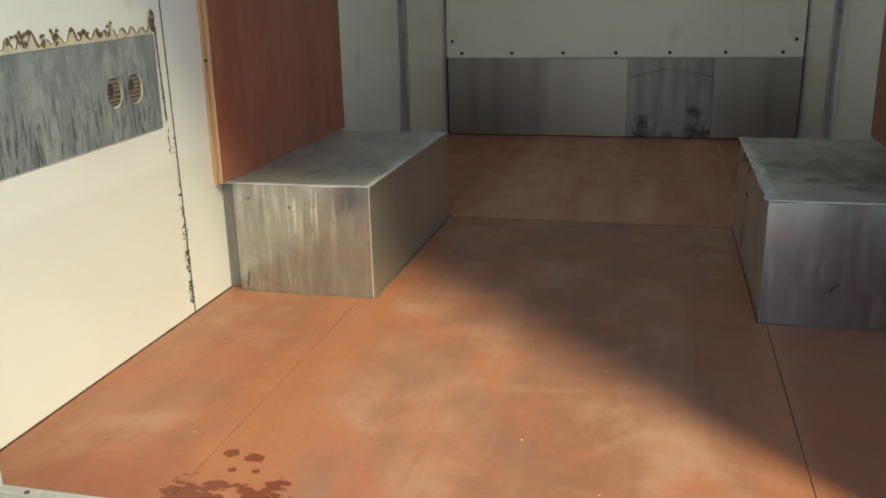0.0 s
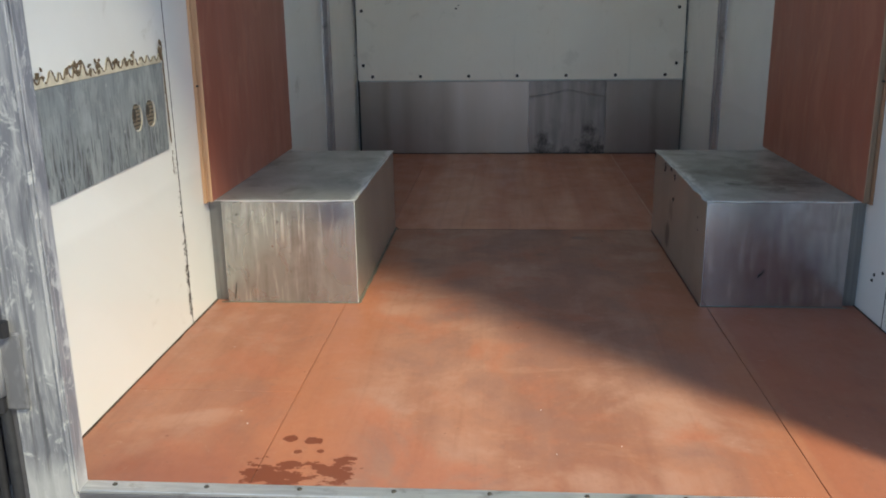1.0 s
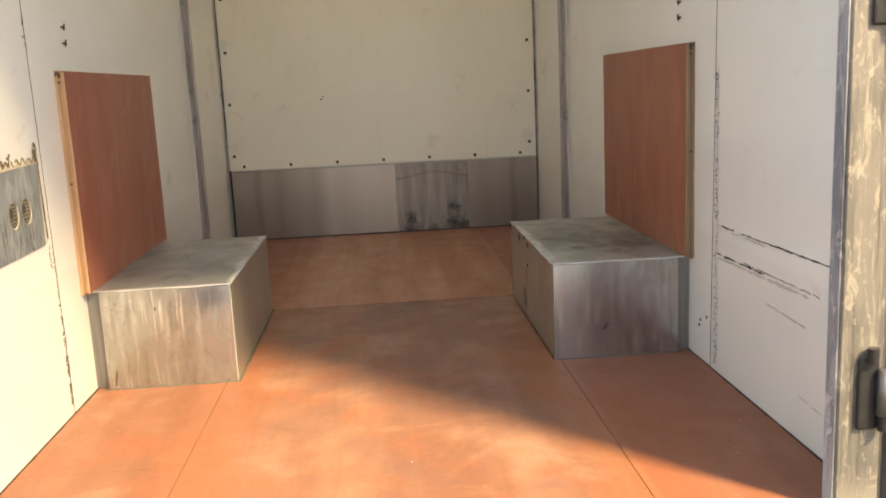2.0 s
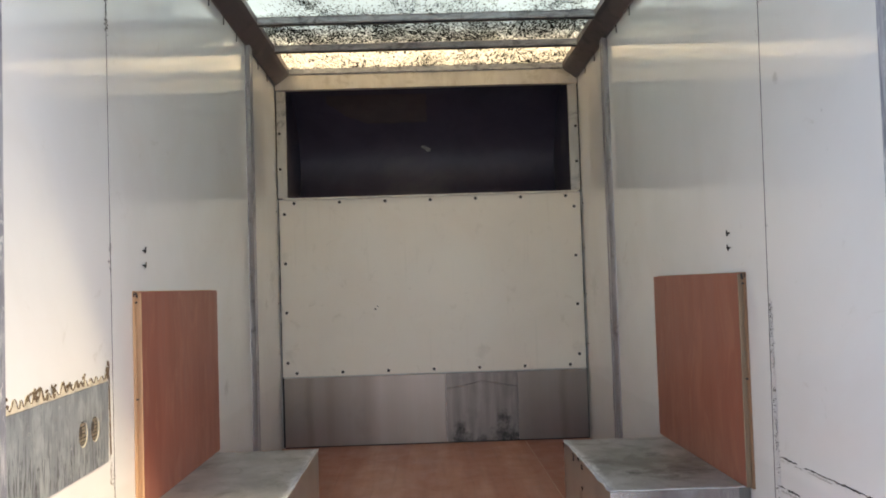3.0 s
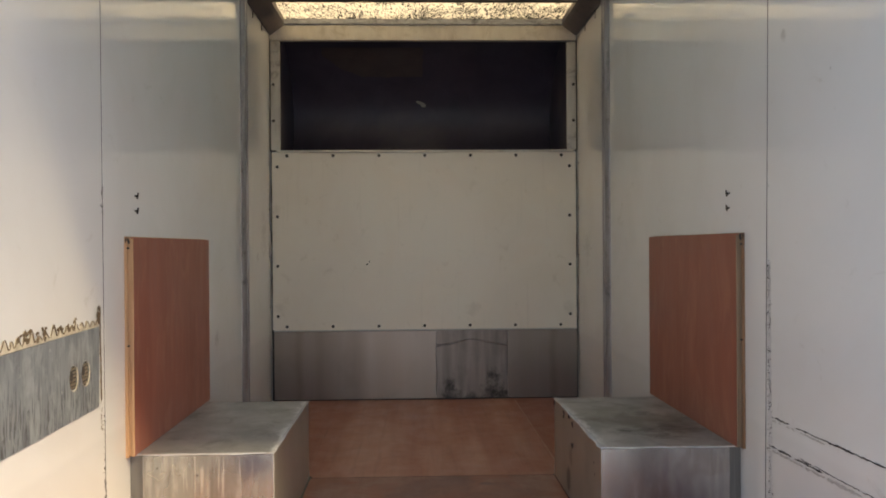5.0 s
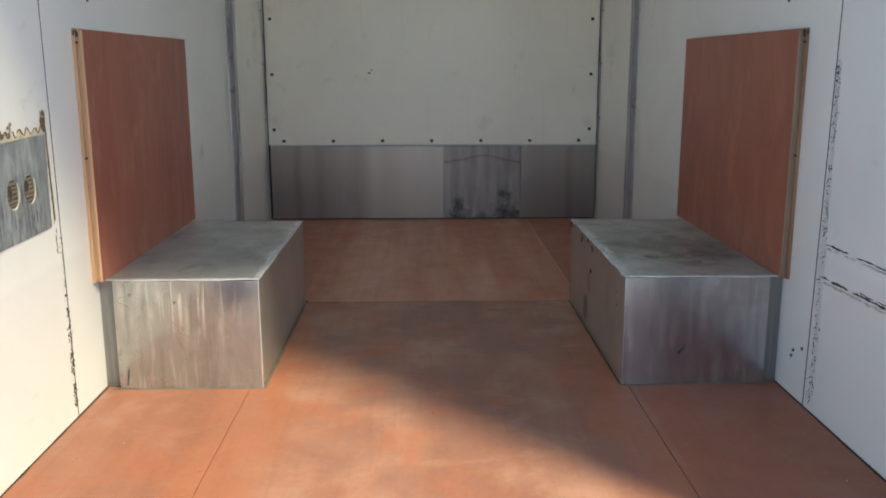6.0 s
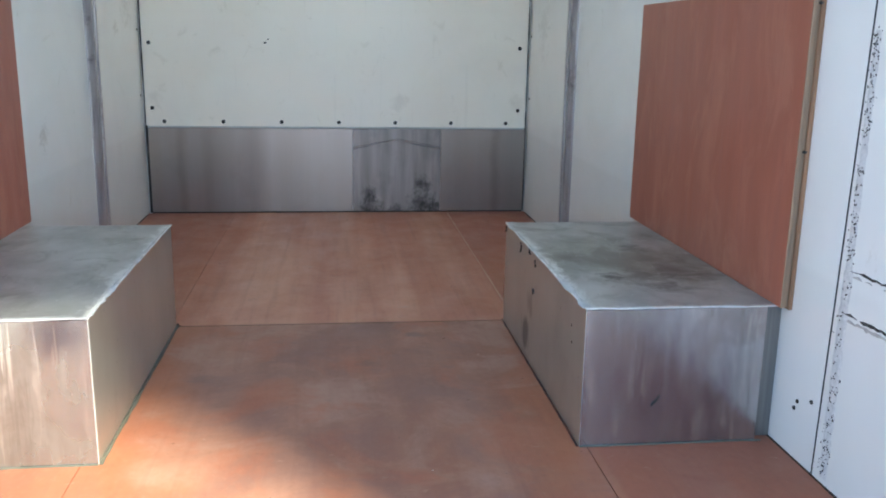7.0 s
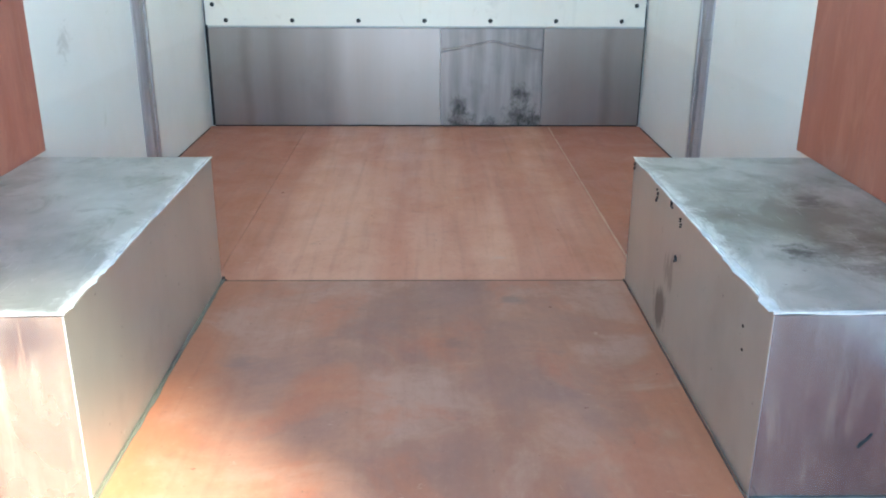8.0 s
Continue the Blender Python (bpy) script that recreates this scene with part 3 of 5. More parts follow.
SIDE_STEEL = m_steel("smooth_steel_sheet", (0.57, 0.55, 0.50), (0.46, 0.435, 0.395), 0.29, 0.40, (3, 3, 1.2), stain_or_glow=0.25, metal=0.8, extra="drip")
TOP_STEEL = m_steel("dull_steel_sheet", (0.53, 0.525, 0.515), (0.33, 0.325, 0.31), 0.36, 0.56, (7, 5, 7), (4, 4, 1), 0.004, 0.4, 0.7, "top")
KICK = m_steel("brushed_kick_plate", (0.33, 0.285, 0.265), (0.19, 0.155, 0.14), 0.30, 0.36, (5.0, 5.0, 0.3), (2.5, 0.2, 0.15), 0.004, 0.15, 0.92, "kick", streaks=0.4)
PATCH = m_steel("grimy_flap_steel", (0.29, 0.25, 0.235), (0.18, 0.15, 0.14), 0.34, 0.5, (22, 22, 2), (6, 1, 3), 0.008, 0.5, 0.75, "flap")
# plywood edges are coloured sunlit for one side, shaded for the other
TAN = m_wood("shaded_tan_ply_edge", (0.22, 0.14, 0.085), (0.33, 0.215, 0.13))
PLY, PLY2, EDGE, EDGE2 = m_ply_face("varnished_red_plywood"), m_ply_face("varnished_brown_red_plywood", 0.2), m_wood("sunlit_ply_edge", (0.44, 0.24, 0.12), (0.62, 0.38, 0.215)), m_wood("shaded_brown_ply_edge", (0.20, 0.10, 0.05), (0.36, 0.19, 0.10))
RAIL = m_alloy("dark_anodised_rail", (0.16, 0.13, 0.13), (0.27, 0.22, 0.21), 0.42, 0.6, 0.7, (6, 3, 6))
RIB_DARK = m_plain("shaded_grimy_alloy", (0.085, 0.075, 0.07), 0.55, 0.4, 0.6, 22, 0.3)
RIB = m_alloy("grey_roof_rib", (0.50, 0.51, 0.52), (0.27, 0.26, 0.26), 0.5, 0.4, 0.8, (14, 60, 60), (0.025, 0.024, 0.022))
CHANNEL = m_alloy("mauve_grey_alloy_channel", (0.40, 0.375, 0.38), (0.24, 0.215, 0.22), 0.4, 0.6, 0.55, (30, 30, 3))
STUD = m_alloy("grey_alloy_channel", (0.22, 0.215, 0.235), (0.15, 0.145, 0.16), 0.42, 0.75, 0.6, (30, 30, 3))
POST = m_post("flaking_painted_post", (0.22, 0.225, 0.26), (0.42, 0.42, 0.45), (0.60, 0.60, 0.61), (0.07, 0.07, 0.085))
POST_PALE = m_post("weathered_cream_post", (0.145, 0.14, 0.145), (0.22, 0.205, 0.205), (0.38, 0.35, 0.32), (0.05, 0.043, 0.042))
SILL = m_alloy("scuffed_sill_alloy", (0.60, 0.61, 0.64), (0.34, 0.34, 0.37), 0.4, 0.8, 0.6, (5, 40, 40))
SILL_DARK = m_alloy("dark_sill_face", (0.075, 0.075, 0.085), (0.12, 0.12, 0.135), 0.5, 0.3, 0.6, (6, 30, 30))
SILL_FACE = m_alloy("grey_sill_face", (0.15, 0.15, 0.175), (0.24, 0.24, 0.27), 0.45, 0.5, 0.7, (5, 30, 30))
LEDGE = m_alloy("flaking_white_ledge", (0.06, 0.055, 0.055), (0.55, 0.55, 0.60), 0.55, 0.1, 0.85, (14, 90, 90), (0.04, 0.038, 0.038))
HEAD = m_alloy("cream_header_rail", (0.62, 0.585, 0.52), (0.50, 0.455, 0.395), 0.38, 0.35, 0.6, (12, 12, 4), (0.40, 0.35, 0.27))
ALLOY = m_alloy("dull_alloy_strip", (0.55, 0.53, 0.49), (0.42, 0.40, 0.37), 0.42, 0.6, 0.5)
GREY = m_steel("oxidised_alloy_plate", (0.38, 0.42, 0.44), (0.23, 0.255, 0.275), 0.36, 0.5, (26, 26, 5), (3, 3, 1), 0.003, 0.5, 0.4, "plate")
HINGE = m_plain("blackened_steel", (0.055, 0.055, 0.065), 0.45, 0.6, 0.7, 30, 0.4)
HINGE_GREY = m_alloy("worn_grey_hinge", (0.20, 0.20, 0.225), (0.42, 0.42, 0.45), 0.5, 0.4, 0.7, (20, 20, 9), (0.05, 0.05, 0.055))
RUBBER = m_plain("weathered_rubber", (0.13, 0.13, 0.14), 0.6, 0.0, 0.8, 25, 0.3)
BLACK = m_plain("black_joint_filler", (0.015, 0.014, 0.013), 0.8)
SCREW = m_plain("tarnished_screw", (0.05, 0.043, 0.036), 0.55, 0.4, 0.6, 200)
SEAL = m_plain("scuffed_pale_sealant", (0.58, 0.57, 0.555), 0.6, 0.0, 0.6, 45, 0.5)
GLUE = m_plain("dried_brown_adhesive", (0.155, 0.105, 0.06), 0.7, 0.0, 0.7, 90, 0.5)
GLUE_PALE = m_plain("pale_adhesive_bed", (0.70, 0.62, 0.48), 0.7, 0.0, 0.75, 38, 0.5)
SLOT = m_plain("dusty_slot_back", (0.24, 0.20, 0.15), 0.8, 0.0, 0.9, 140, 0.5)
RESIDUE = m_plain("dark_residue", (0.05, 0.042, 0.036), 0.8, 0.0, 0.6, 120)
FOOT = m_plain("dirty_sealant", (0.12, 0.115, 0.09), 0.6, 0.0, 0.6, 60)
FILLER = m_plain("old_filler_smear", (0.70, 0.69, 0.68), 0.6, 0.0, 0.55, 85, 0.5)
SMEAR = m_plain("grey_smear", (0.54, 0.515, 0.475), 0.6, 0.0, 0.7, 60)
DARK = m_dark()
SEAM = m_plain("seam_dirt_and_groove_shade", (0.045, 0.024, 0.015), 0.8)
ROOF, GROUND = m_roof(), m_ground()
NAVY = m_plain("dark_blue_paint", (0.02, 0.03, 0.075), 0.35, 0.0, 0.3, 12)
CHIP = m_plain("white_chip", (0.75, 0.73, 0.70), 0.7)
AMBER, RED, CLEAR = m_lens("amber_lens", (0.20, 0.05, 0.008)), m_lens("red_lens", (0.13, 0.003, 0.018)), m_lens("clear_lens", (0.20, 0.20, 0.22))
SHELL = m_plain("white_body_skin", (0.70, 0.70, 0.69), 0.35, 0.0, 0.15, 3)

# ---- building helpers ----
PLACE = {}
rng = random.Random(7)


def block(x0, x1, y0, y1, z0, z1, bevel=0.0, bm=None):
    bm = bm or bmesh.new()
    m = Matrix.Translation(((x0 + x1) / 2, (y0 + y1) / 2, (z0 + z1) / 2)) @ Matrix.Diagonal((abs(x1 - x0), abs(y1 - y0), abs(z1 - z0), 1))
    vs = bmesh.ops.create_cube(bm, size=1.0, matrix=m)["verts"]
    if bevel:
        es = list({e for v in vs for e in v.link_edges})
        bmesh.ops.bevel(bm, geom=es, offset=bevel, segments=2, profile=0.5, affect="EDGES")
    return bm


def rod(a, b, r, seg=10, r2=None, bm=None):
    bm = bm or bmesh.new()
    a, b = Vector(a), Vector(b)
    m = Matrix.Translation((a + b) / 2) @ (b - a).to_track_quat("Z", "Y").to_matrix().to_4x4()
    bmesh.ops.create_cone(bm, cap_ends=True, segments=seg, radius1=r, radius2=r if r2 is None else r2, depth=(b - a).length, matrix=m)
    return bm


def extrude_profile(pts, a, b, axis):
    """A closed profile pushed from a to b along an axis (0: points are y, z; 1: points are x, z; 2: points are x, y)."""
    bm = bmesh.new()

    def at(p, v):
        return ((v, p[0], p[1]), (p[0], v, p[1]), (p[0], p[1], v))[axis]

    one, two = [bm.verts.new(at(p, a)) for p in pts], [bm.verts.new(at(p, b)) for p in pts]
    bm.faces.new(one)
    bm.faces.new(two[::-1])
    for k in range(len(pts)):
        j = (k + 1) % len(pts)
        bm.faces.new((one[j], one[k], two[k], two[j]))
    bmesh.ops.recalc_face_normals(bm, faces=bm.faces)
    return bm


def ribbon(path, across, up, widths, thick, bm=None):
    """A low strip along a path, as wide as widths say at each point, with a rounded crown."""
    bm = bm or bmesh.new()
    across, up = Vector(across), Vector(up)
    rows = []
    for p, w in zip(path, widths):
        p = Vector(p)
        rows.append([bm.verts.new(p - across * w / 2), bm.verts.new(p - across * w * 0.28 + up * thick), bm.verts.new(p + across * w * 0.28 + up * thick), bm.verts.new(p + across * w / 2)])
    for r, s in zip(rows, rows[1:]):
        for k in range(3):
            bm.faces.new((r[k], r[k + 1], s[k + 1], s[k]))
    bm.faces.new(rows[0])
    bm.faces.new(rows[-1][::-1])
    bmesh.ops.recalc_face_normals(bm, faces=bm.faces)
    return bm


def flecks(spots, u, v, up, bm=None):
    """Small irregular flakes: spots are (place, half length, half width, turn)."""
    bm = bm or bmesh.new()
    u, v, up = Vector(u), Vector(v), Vector(up)
    for p, a, b, turn in spots:
        p, n = Vector(p), 7
        ring = []
        for k in range(n):
            t, s = 2 * math.pi * k / n, rng.uniform(0.6, 1.15)
            x, y = a * s * math.cos(t), b * s * math.sin(t)
            ring.append(p + u * (x * math.cos(turn) - y * math.sin(turn)) + v * (x * math.sin(turn) + y * math.cos(turn)))
        lo, hi = [bm.verts.new(q) for q in ring], [bm.verts.new(p + (q - p) * 0.8 + up * 0.0012) for q in ring]
        bm.faces.new(hi)
        for k in range(n):
            bm.faces.new((lo[k], lo[(k + 1) % n], hi[(k + 1) % n], hi[k]))
    return bm


def part(name, bm, material, parent=None, label="", smooth=False):
    """Links a bmesh, built in the place's own coordinates, as one mesh object under a thing or part."""
    lo = [min(v.co[k] for v in bm.verts) for k in range(3)]
    hi = [max(v.co[k] for v in bm.verts) for k in range(3)]
    c = Vector([(a + b) / 2 for a, b in zip(lo, hi)])
    bmesh.ops.translate(bm, verts=bm.verts, vec=-c)
    me = bpy.data.meshes.new(name)
    bm.to_mesh(me)
    bm.free()
    me.materials.append(material)
    if smooth:
        me.shade_smooth()
    ob = new(name, me)
    PLACE[ob] = c
    if parent:
        ob.parent = parent
        ob.location = c - PLACE[parent]
    else:
        ob.location = c
    return tagged(ob, label)


def shared(name, me, at, parent):
    """Another object on a mesh that is already made."""
    ob = new(name, me)
    PLACE[ob] = Vector(at)
    ob.parent = parent
    ob.location = Vector(at) - PLACE[parent]
    return ob


def thing(name, at, label, category="", group="", kind=""):
    ob = new(name)
    ob.location = at
    PLACE[ob] = Vector(at)
    return tagged(ob, label, category, group, kind)


# ---- large structure ----
X_SEAM_L, X_SEAM_R, Y_SEAM = -0.588, 0.562, 2.111

ground_bm = bmesh.new()
bmesh.ops.create_grid(ground_bm, x_segments=8, y_segments=8, size=400, matrix=Matrix.Translation((0, 0, -0.62)))
tagged(part("ground", ground_bm, GROUND), "grey worn asphalt yard under the truck", "ground", kind="structure")

chassis = part("chassis", block(-0.9, 0.9, 0.1, 4.9, -0.62, -0.06, 0.02), BLACK)
tagged(chassis, "dark underframe carrying the truck body floor", "chassis", kind="structure")

floor = part("floor", block(-1.06, 1.06, 0.0, 4.12, -0.058, -0.007), SEAM)
tagged(floor, "red plywood load floor laid in boards, worn and dusty", "floor", kind="structure")
G = 0.0008
boards = [
    (-1.03, X_SEAM_L - G, 0.016, 0.459 - G / 2), (-1.03, X_SEAM_L - G, 0.459 + G / 2, Y_SEAM - 0.0022),
    (X_SEAM_L + G, X_SEAM_R - G, 0.016, Y_SEAM - 0.0022), (X_SEAM_R + G, 1.03, 0.016, Y_SEAM - 0.0022),
    (-1.03, -0.566 - G, Y_SEAM + 0.0012, 4.075), (-0.566 + G, 0.585 - 0.0001, Y_SEAM + 0.0012, 4.075), (0.585 + 0.0001, 1.03, Y_SEAM + 0.0012, 4.075),
]
for b in boards:
    part("floor_board", block(*b, -0.0065, 0.0, 0.0012 if b[2] < 2 else 0.0003), FLOOR, floor)


def side_dirt(s):
    run = [(s * (H - 0.0015), 0.03 + 0.0555 * k + rng.uniform(-0.01, 0.01), 0.0) for k in range(73)]
    part("edge_dirt", ribbon(run, (1, 0, 0), (0, 0, 1), [rng.uniform(0.003, 0.009) for _ in run], 0.0025), SEAM, floor, "dirt along the wall")


side_dirt(-1)
side_dirt(1)


def side_wall(s, name, side):
    w = part(name, block(s * (H + 0.008), s * (H + 0.04), 0.0, YF + 0.06, -0.05, 2.6), BLACK)
    tagged(w, "glossy white lined side wall with a black joint" + side, "wall", kind="structure")
    # the joint leans a little
    low, top = (0.934, 0.904) if s < 0 else (0.960, 0.896)
    for name_, y0, y1, lip, mat_ in (("wall_panel", 0.0, low - 0.0035, 0.0, WALL), ("wall_panel", low + 0.0035, YF + 0.004, 0.0, WALL), ("joint_filler", low - 0.0033, low + 0.0033, 0.0006, BLACK)):
        pb = block(s * (H + lip), s * (H + 0.0075), y0, y1, 0.002, 2.5, 0.0 if lip else 0.0008)
        for v in pb.verts:
            if abs(v.co.y - low) < 0.02 and v.co.z > 1:
                v.co.y += top - low
        part(name_, pb, mat_, w, "black joint filler" if lip else "")
    part("outer_skin", block(s * (H + 0.0405), s * (H + 0.05), 0.0, YF + 0.06, -0.06, 2.6), SHELL, w)
    # upright load channel with a groove
    y0, y1, p = (3.075, 3.182, 0.026) if s < 0 else (3.10, 3.207, 0.026)
    prof = [(H, y0), (H - 0.008, y0), (H - p, y0 + 0.018), (H - p, y0 + 0.058), (H - p + 0.014, y0 + 0.062), (H - p + 0.014, y0 + 0.074), (H - p, y0 + 0.078), (H - p, y1 - 0.008), (H - 0.006, y1), (H, y1)]
    part("load_channel", extrude_profile([(s * x, y) for x, y in prof], 0.0, 2.44, 2), CHANNEL, w, "grey grooved alloy upright")
    # dark strip filling the groove, standing for the shade in it
    part("groove_dirt", block(s * (H - p + 0.0135), s * (H - p + 0.0085), y0 + 0.0625, y0 + 0.0735, 0.002, 2.438), SEAM, w, "dark strip for the shade in the groove")
    return w


wall_left = side_wall(-1, "wall_left", "")
wall_right = side_wall(1, "wall_right", " and old residue lines")

wall_front = part("wall_front", block(-H - 0.04, H + 0.04, YF + 0.012, YF + 0.05, -0.05, 1.655), SHELL)
tagged(wall_front, "white screwed bulkhead with a steel kick plate below", "wall", kind="structure")
part("bulkhead_panel", block(-1.013, 1.013, YF, YF + 0.0115, 0.468, 1.648, 0.0015), FRONT, wall_front)
part("panel_lip", block(-1.008, 1.01, YF - 0.006, YF + 0.004, 0.4605, 0.4675, 0.002), SEAL, wall_front, "pale sealed lip")
part("opening_ledge", block(-0.985, 1.0, YF - 0.012, YF + 0.06, 1.6485, 1.664, 0.003), HEAD, wall_front)
for s in (-1, 1):
    part("corner_strip", block(s * 0.955, s * 1.018, YF - 0.005, YF + 0.03, 1.6645, 2.389, 0.003), ALLOY, wall_front)
    part("corner_stop", block(s * 0.957, s * 1.06, YF + 0.0305, YF + 0.05, 1.6645, 2.6), RESIDUE, wall_front)
    part("corner_bead", ribbon([(s * 1.017, YF - 0.001, 0.47 + 0.05 * k) for k in range(25)], (1, 0, 0), (0, -1, 0), [rng.uniform(0.003, 0.008) for _ in range(25)], 0.002), RESIDUE, wall_front)
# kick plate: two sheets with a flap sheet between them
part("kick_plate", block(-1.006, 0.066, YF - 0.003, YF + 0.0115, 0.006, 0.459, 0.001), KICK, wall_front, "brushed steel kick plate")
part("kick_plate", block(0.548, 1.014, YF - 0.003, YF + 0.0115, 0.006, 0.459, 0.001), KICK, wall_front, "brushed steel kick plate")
part("flap_plate", block(0.0675, 0.5465, YF - 0.0015, YF + 0.0115, 0.006, 0.459, 0.001), PATCH, wall_front, "grimy steel flap sheet with a creased edge")
crease = [(0.07 + 0.48 * k / 16, YF - 0.002, 0.355 + 0.045 * (1 - abs(k / 8 - 1)) + rng.uniform(-0.003, 0.003)) for k in range(17)]
part("crease", ribbon(crease, (0, 0, 1), (0, -1, 0), [rng.uniform(0.010, 0.020) for _ in crease], 0.004), PATCH, wall_front)
part("foot_gap", block(-1.006, 1.014, YF - 0.0045, YF + 0.0115, 0.0002, 0.0056), BLACK, wall_front, "black gap under the kick plate")
part("corner_gap", block(-1.0185, -1.0065, YF - 0.004, YF + 0.011, 0.004, 0.47), BLACK, wall_front, "black open corner gap")
part("corner_gap", block(1.0145, 1.0205, YF - 0.002, YF + 0.011, 0.004, 0.466), RESIDUE, wall_front)
# screws of the bulkhead
sb = bmesh.new()
bmesh.ops.create_cone(sb, cap_ends=True, segments=10, radius1=0.0115, radius2=0.008, depth=0.006, matrix=Matrix.Rotation(math.pi / 2, 4, "X"))
first = part("screw", sb, SCREW, wall_front)
first.location = Vector((-0.921, YF - 0.0015, 0.492)) - PLACE[wall_front]
for k in range(1, 7):
    shared("screw", first.data, (-0.921 + 0.3045 * k, YF - 0.0015, 0.492), wall_front)
for k in range(7):
    shared("screw", first.data, (-0.914 + 0.305 * k, YF - 0.0015, 1.628), wall_front)
for z in (0.562, 0.896, 1.224, 1.555):
    shared("screw", first.data, (-0.979, YF - 0.0015, z), wall_front)
    shared("screw", first.data, (0.971, YF - 0.0015, z), wall_front)
for s in (-1, 1):
    for z in (1.86, 2.1):
        shared("screw", first.data, (s * 1.0, YF - 0.006, z), wall_front)
    for z in (0.63, 0.96, 1.27, 1.57):
        part("screw", rod((s * (H + 0.001), YF - 0.045, z), (s * (H - 0.0035), YF - 0.045, z), 0.006, 8), SCREW, wall_front)

# over-cab peak behind the opening: closed, dark lined, leaning in at the front
peak = thing("wall_peak", (0, YF + 0.5, 1.65), "dark lined hollow over the cab, behind the bulkhead opening", "over-cab peak", kind="structure")
prof = [(YF + 0.051, 1.64), (YF + 0.45, 1.65), (YF + 0.75, 1.67), (YF + 0.90, 1.72), (YF + 0.98, 1.80), (YF + 1.01, 1.92), (YF + 1.0, 2.06), (YF + 0.94, 2.20), (YF + 0.83, 2.33), (YF + 0.68, 2.43), (YF + 0.5, 2.5), (YF + 0.051, 2.55)]
outer = [(y + (0.03 if y > YF + 0.3 else 0), z + (-0.03 if z < 1.8 else 0.03)) for y, z in prof]
skin = bmesh.new()
rows = []
for q in prof + outer[::-1]:
    rows.append((skin.verts.new((-1.0, *q)), skin.verts.new((1.0, *q))))
for k in range(len(rows)):
    a, b = rows[k], rows[(k + 1) % len(rows)]
    skin.faces.new((a[0], a[1], b[1], b[0]))
bmesh.ops.recalc_face_normals(skin, faces=skin.faces)
part("peak_lining", skin, DARK, peak, "", True)
for s in (-1, 1):
    part("peak_cheek", extrude_profile(outer, s * 1.001, s * 1.03, 0), DARK, peak)

# paler brown area under the peak's roof, ragged along its lower edge
curve = [(YF + 0.845, 2.306), (YF + 0.82, 2.331), (YF + 0.75, 2.378), (YF + 0.67, 2.428), (YF + 0.55, 2.474)]
pe = bmesh.new()
sheets = []
for lift in (0.003, 0.006):
    rows = []
    for k in range(19):
        x = -0.74 + 0.74 * k / 18
        lag = max(0.0, 1 - k / 7) * 2.6 + (0.5 + 0.5 * noise.noise((x * 9, 2.0, 0.0)))
        row = []
        for i in range(9):
            f = min(4.0, 4.0 * i / 8 * (1 - lag / 4) + lag)
            a, b = curve[min(3, int(f))], curve[min(3, int(f)) + 1]
            g = f - min(3, int(f))
            row.append(pe.verts.new((x + 0.012 * noise.noise((i * 0.9, x * 6, 4.0)), a[0] + (b[0] - a[0]) * g - lift, a[1] + (b[1] - a[1]) * g - lift * 1.5)))
        rows.append(row)
    for k in range(18):
        for i in range(8):
            pe.faces.new((rows[k][i], rows[k + 1][i], rows[k + 1][i + 1], rows[k][i + 1]))
    sheets.append(rows)
bmesh.ops.recalc_face_normals(pe, faces=pe.faces)
part("peeled_patch", pe, m_plain("brown_lining_patch", (0.15, 0.112, 0.11), 0.6, 0.0, 0.5, 8), peak, "paler brown patch on the lining")

# ---- roof ----
ceiling = part("ceiling", block(-0.96, 0.96, -0.02, YF + 0.05, ZR + 0.03, ZR + 0.033), ROOF)
tagged(ceiling, "translucent roof sheet speckled with black mould", "ceiling", kind="structure")
roof_frame = thing("roof_frame", (0, 2.0, ZR), "dark alloy cant rails and grey cross ribs under the roof sheet", "roof frame", kind="structure")
for s in (-1, 1):
    prof = [(H, 2.43), (H - 0.012, 2.424), (H - 0.03, 2.437), (H - 0.085, 2.478), (H - 0.103, 2.497), (H - 0.103, 2.532), (H + 0.04, 2.60), (H + 0.04, 2.5), (H, 2.5)]
    part("cant_rail", extrude_profile([(s * x, z) for x, z in prof], -0.02, YF + 0.04, 1), RAIL, roof_frame)
    for k in range(12):
        y = 0.42 + 0.305 * k
        part("rail_clip", block(s * (H - 0.004), s * (H + 0.0005), y, y + 0.006, 2.385, 2.428, 0.001), RESIDUE, roof_frame)
rib_prof = [(-0.021, 0.031), (-0.021, 0.004), (-0.012, 0.0), (0.012, 0.0), (0.021, 0.004), (0.021, 0.031), (0.03, 0.032), (-0.03, 0.032)]
rib = None
for y in RIBS:
    if rib is None:
        rib = part("roof_rib", extrude_profile([(y + a, ZR - 0.006 + b * 1.1) for a, b in rib_prof], -0.925, 0.925, 0), RIB, roof_frame)
    else:
        shared("roof_rib", rib.data, (0, y, PLACE[rib].z), roof_frame)
# dark strip under each rib: its shaded underside and grime as colour
edge = part("rib_edge", block(-0.925, 0.925, RIBS[0] - 0.009, RIBS[0] + 0.022, ZR - 0.0105, ZR - 0.0065, 0.0012), RIB_DARK, roof_frame, "dark lower edge, the rib's shaded underside with grime")
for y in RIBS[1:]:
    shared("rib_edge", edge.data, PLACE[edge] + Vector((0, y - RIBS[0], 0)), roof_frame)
part("header_rail", block(-1.02, 1.02, YF - 0.02, YF + 0.03, 2.39, 2.492, 0.004), HEAD, roof_frame, "cream header rail above the opening")
part("header_lip", block(-0.93, 0.94, YF - 0.035, YF + 0.03, 2.4925, 2.53, 0.004), RIB, roof_frame)

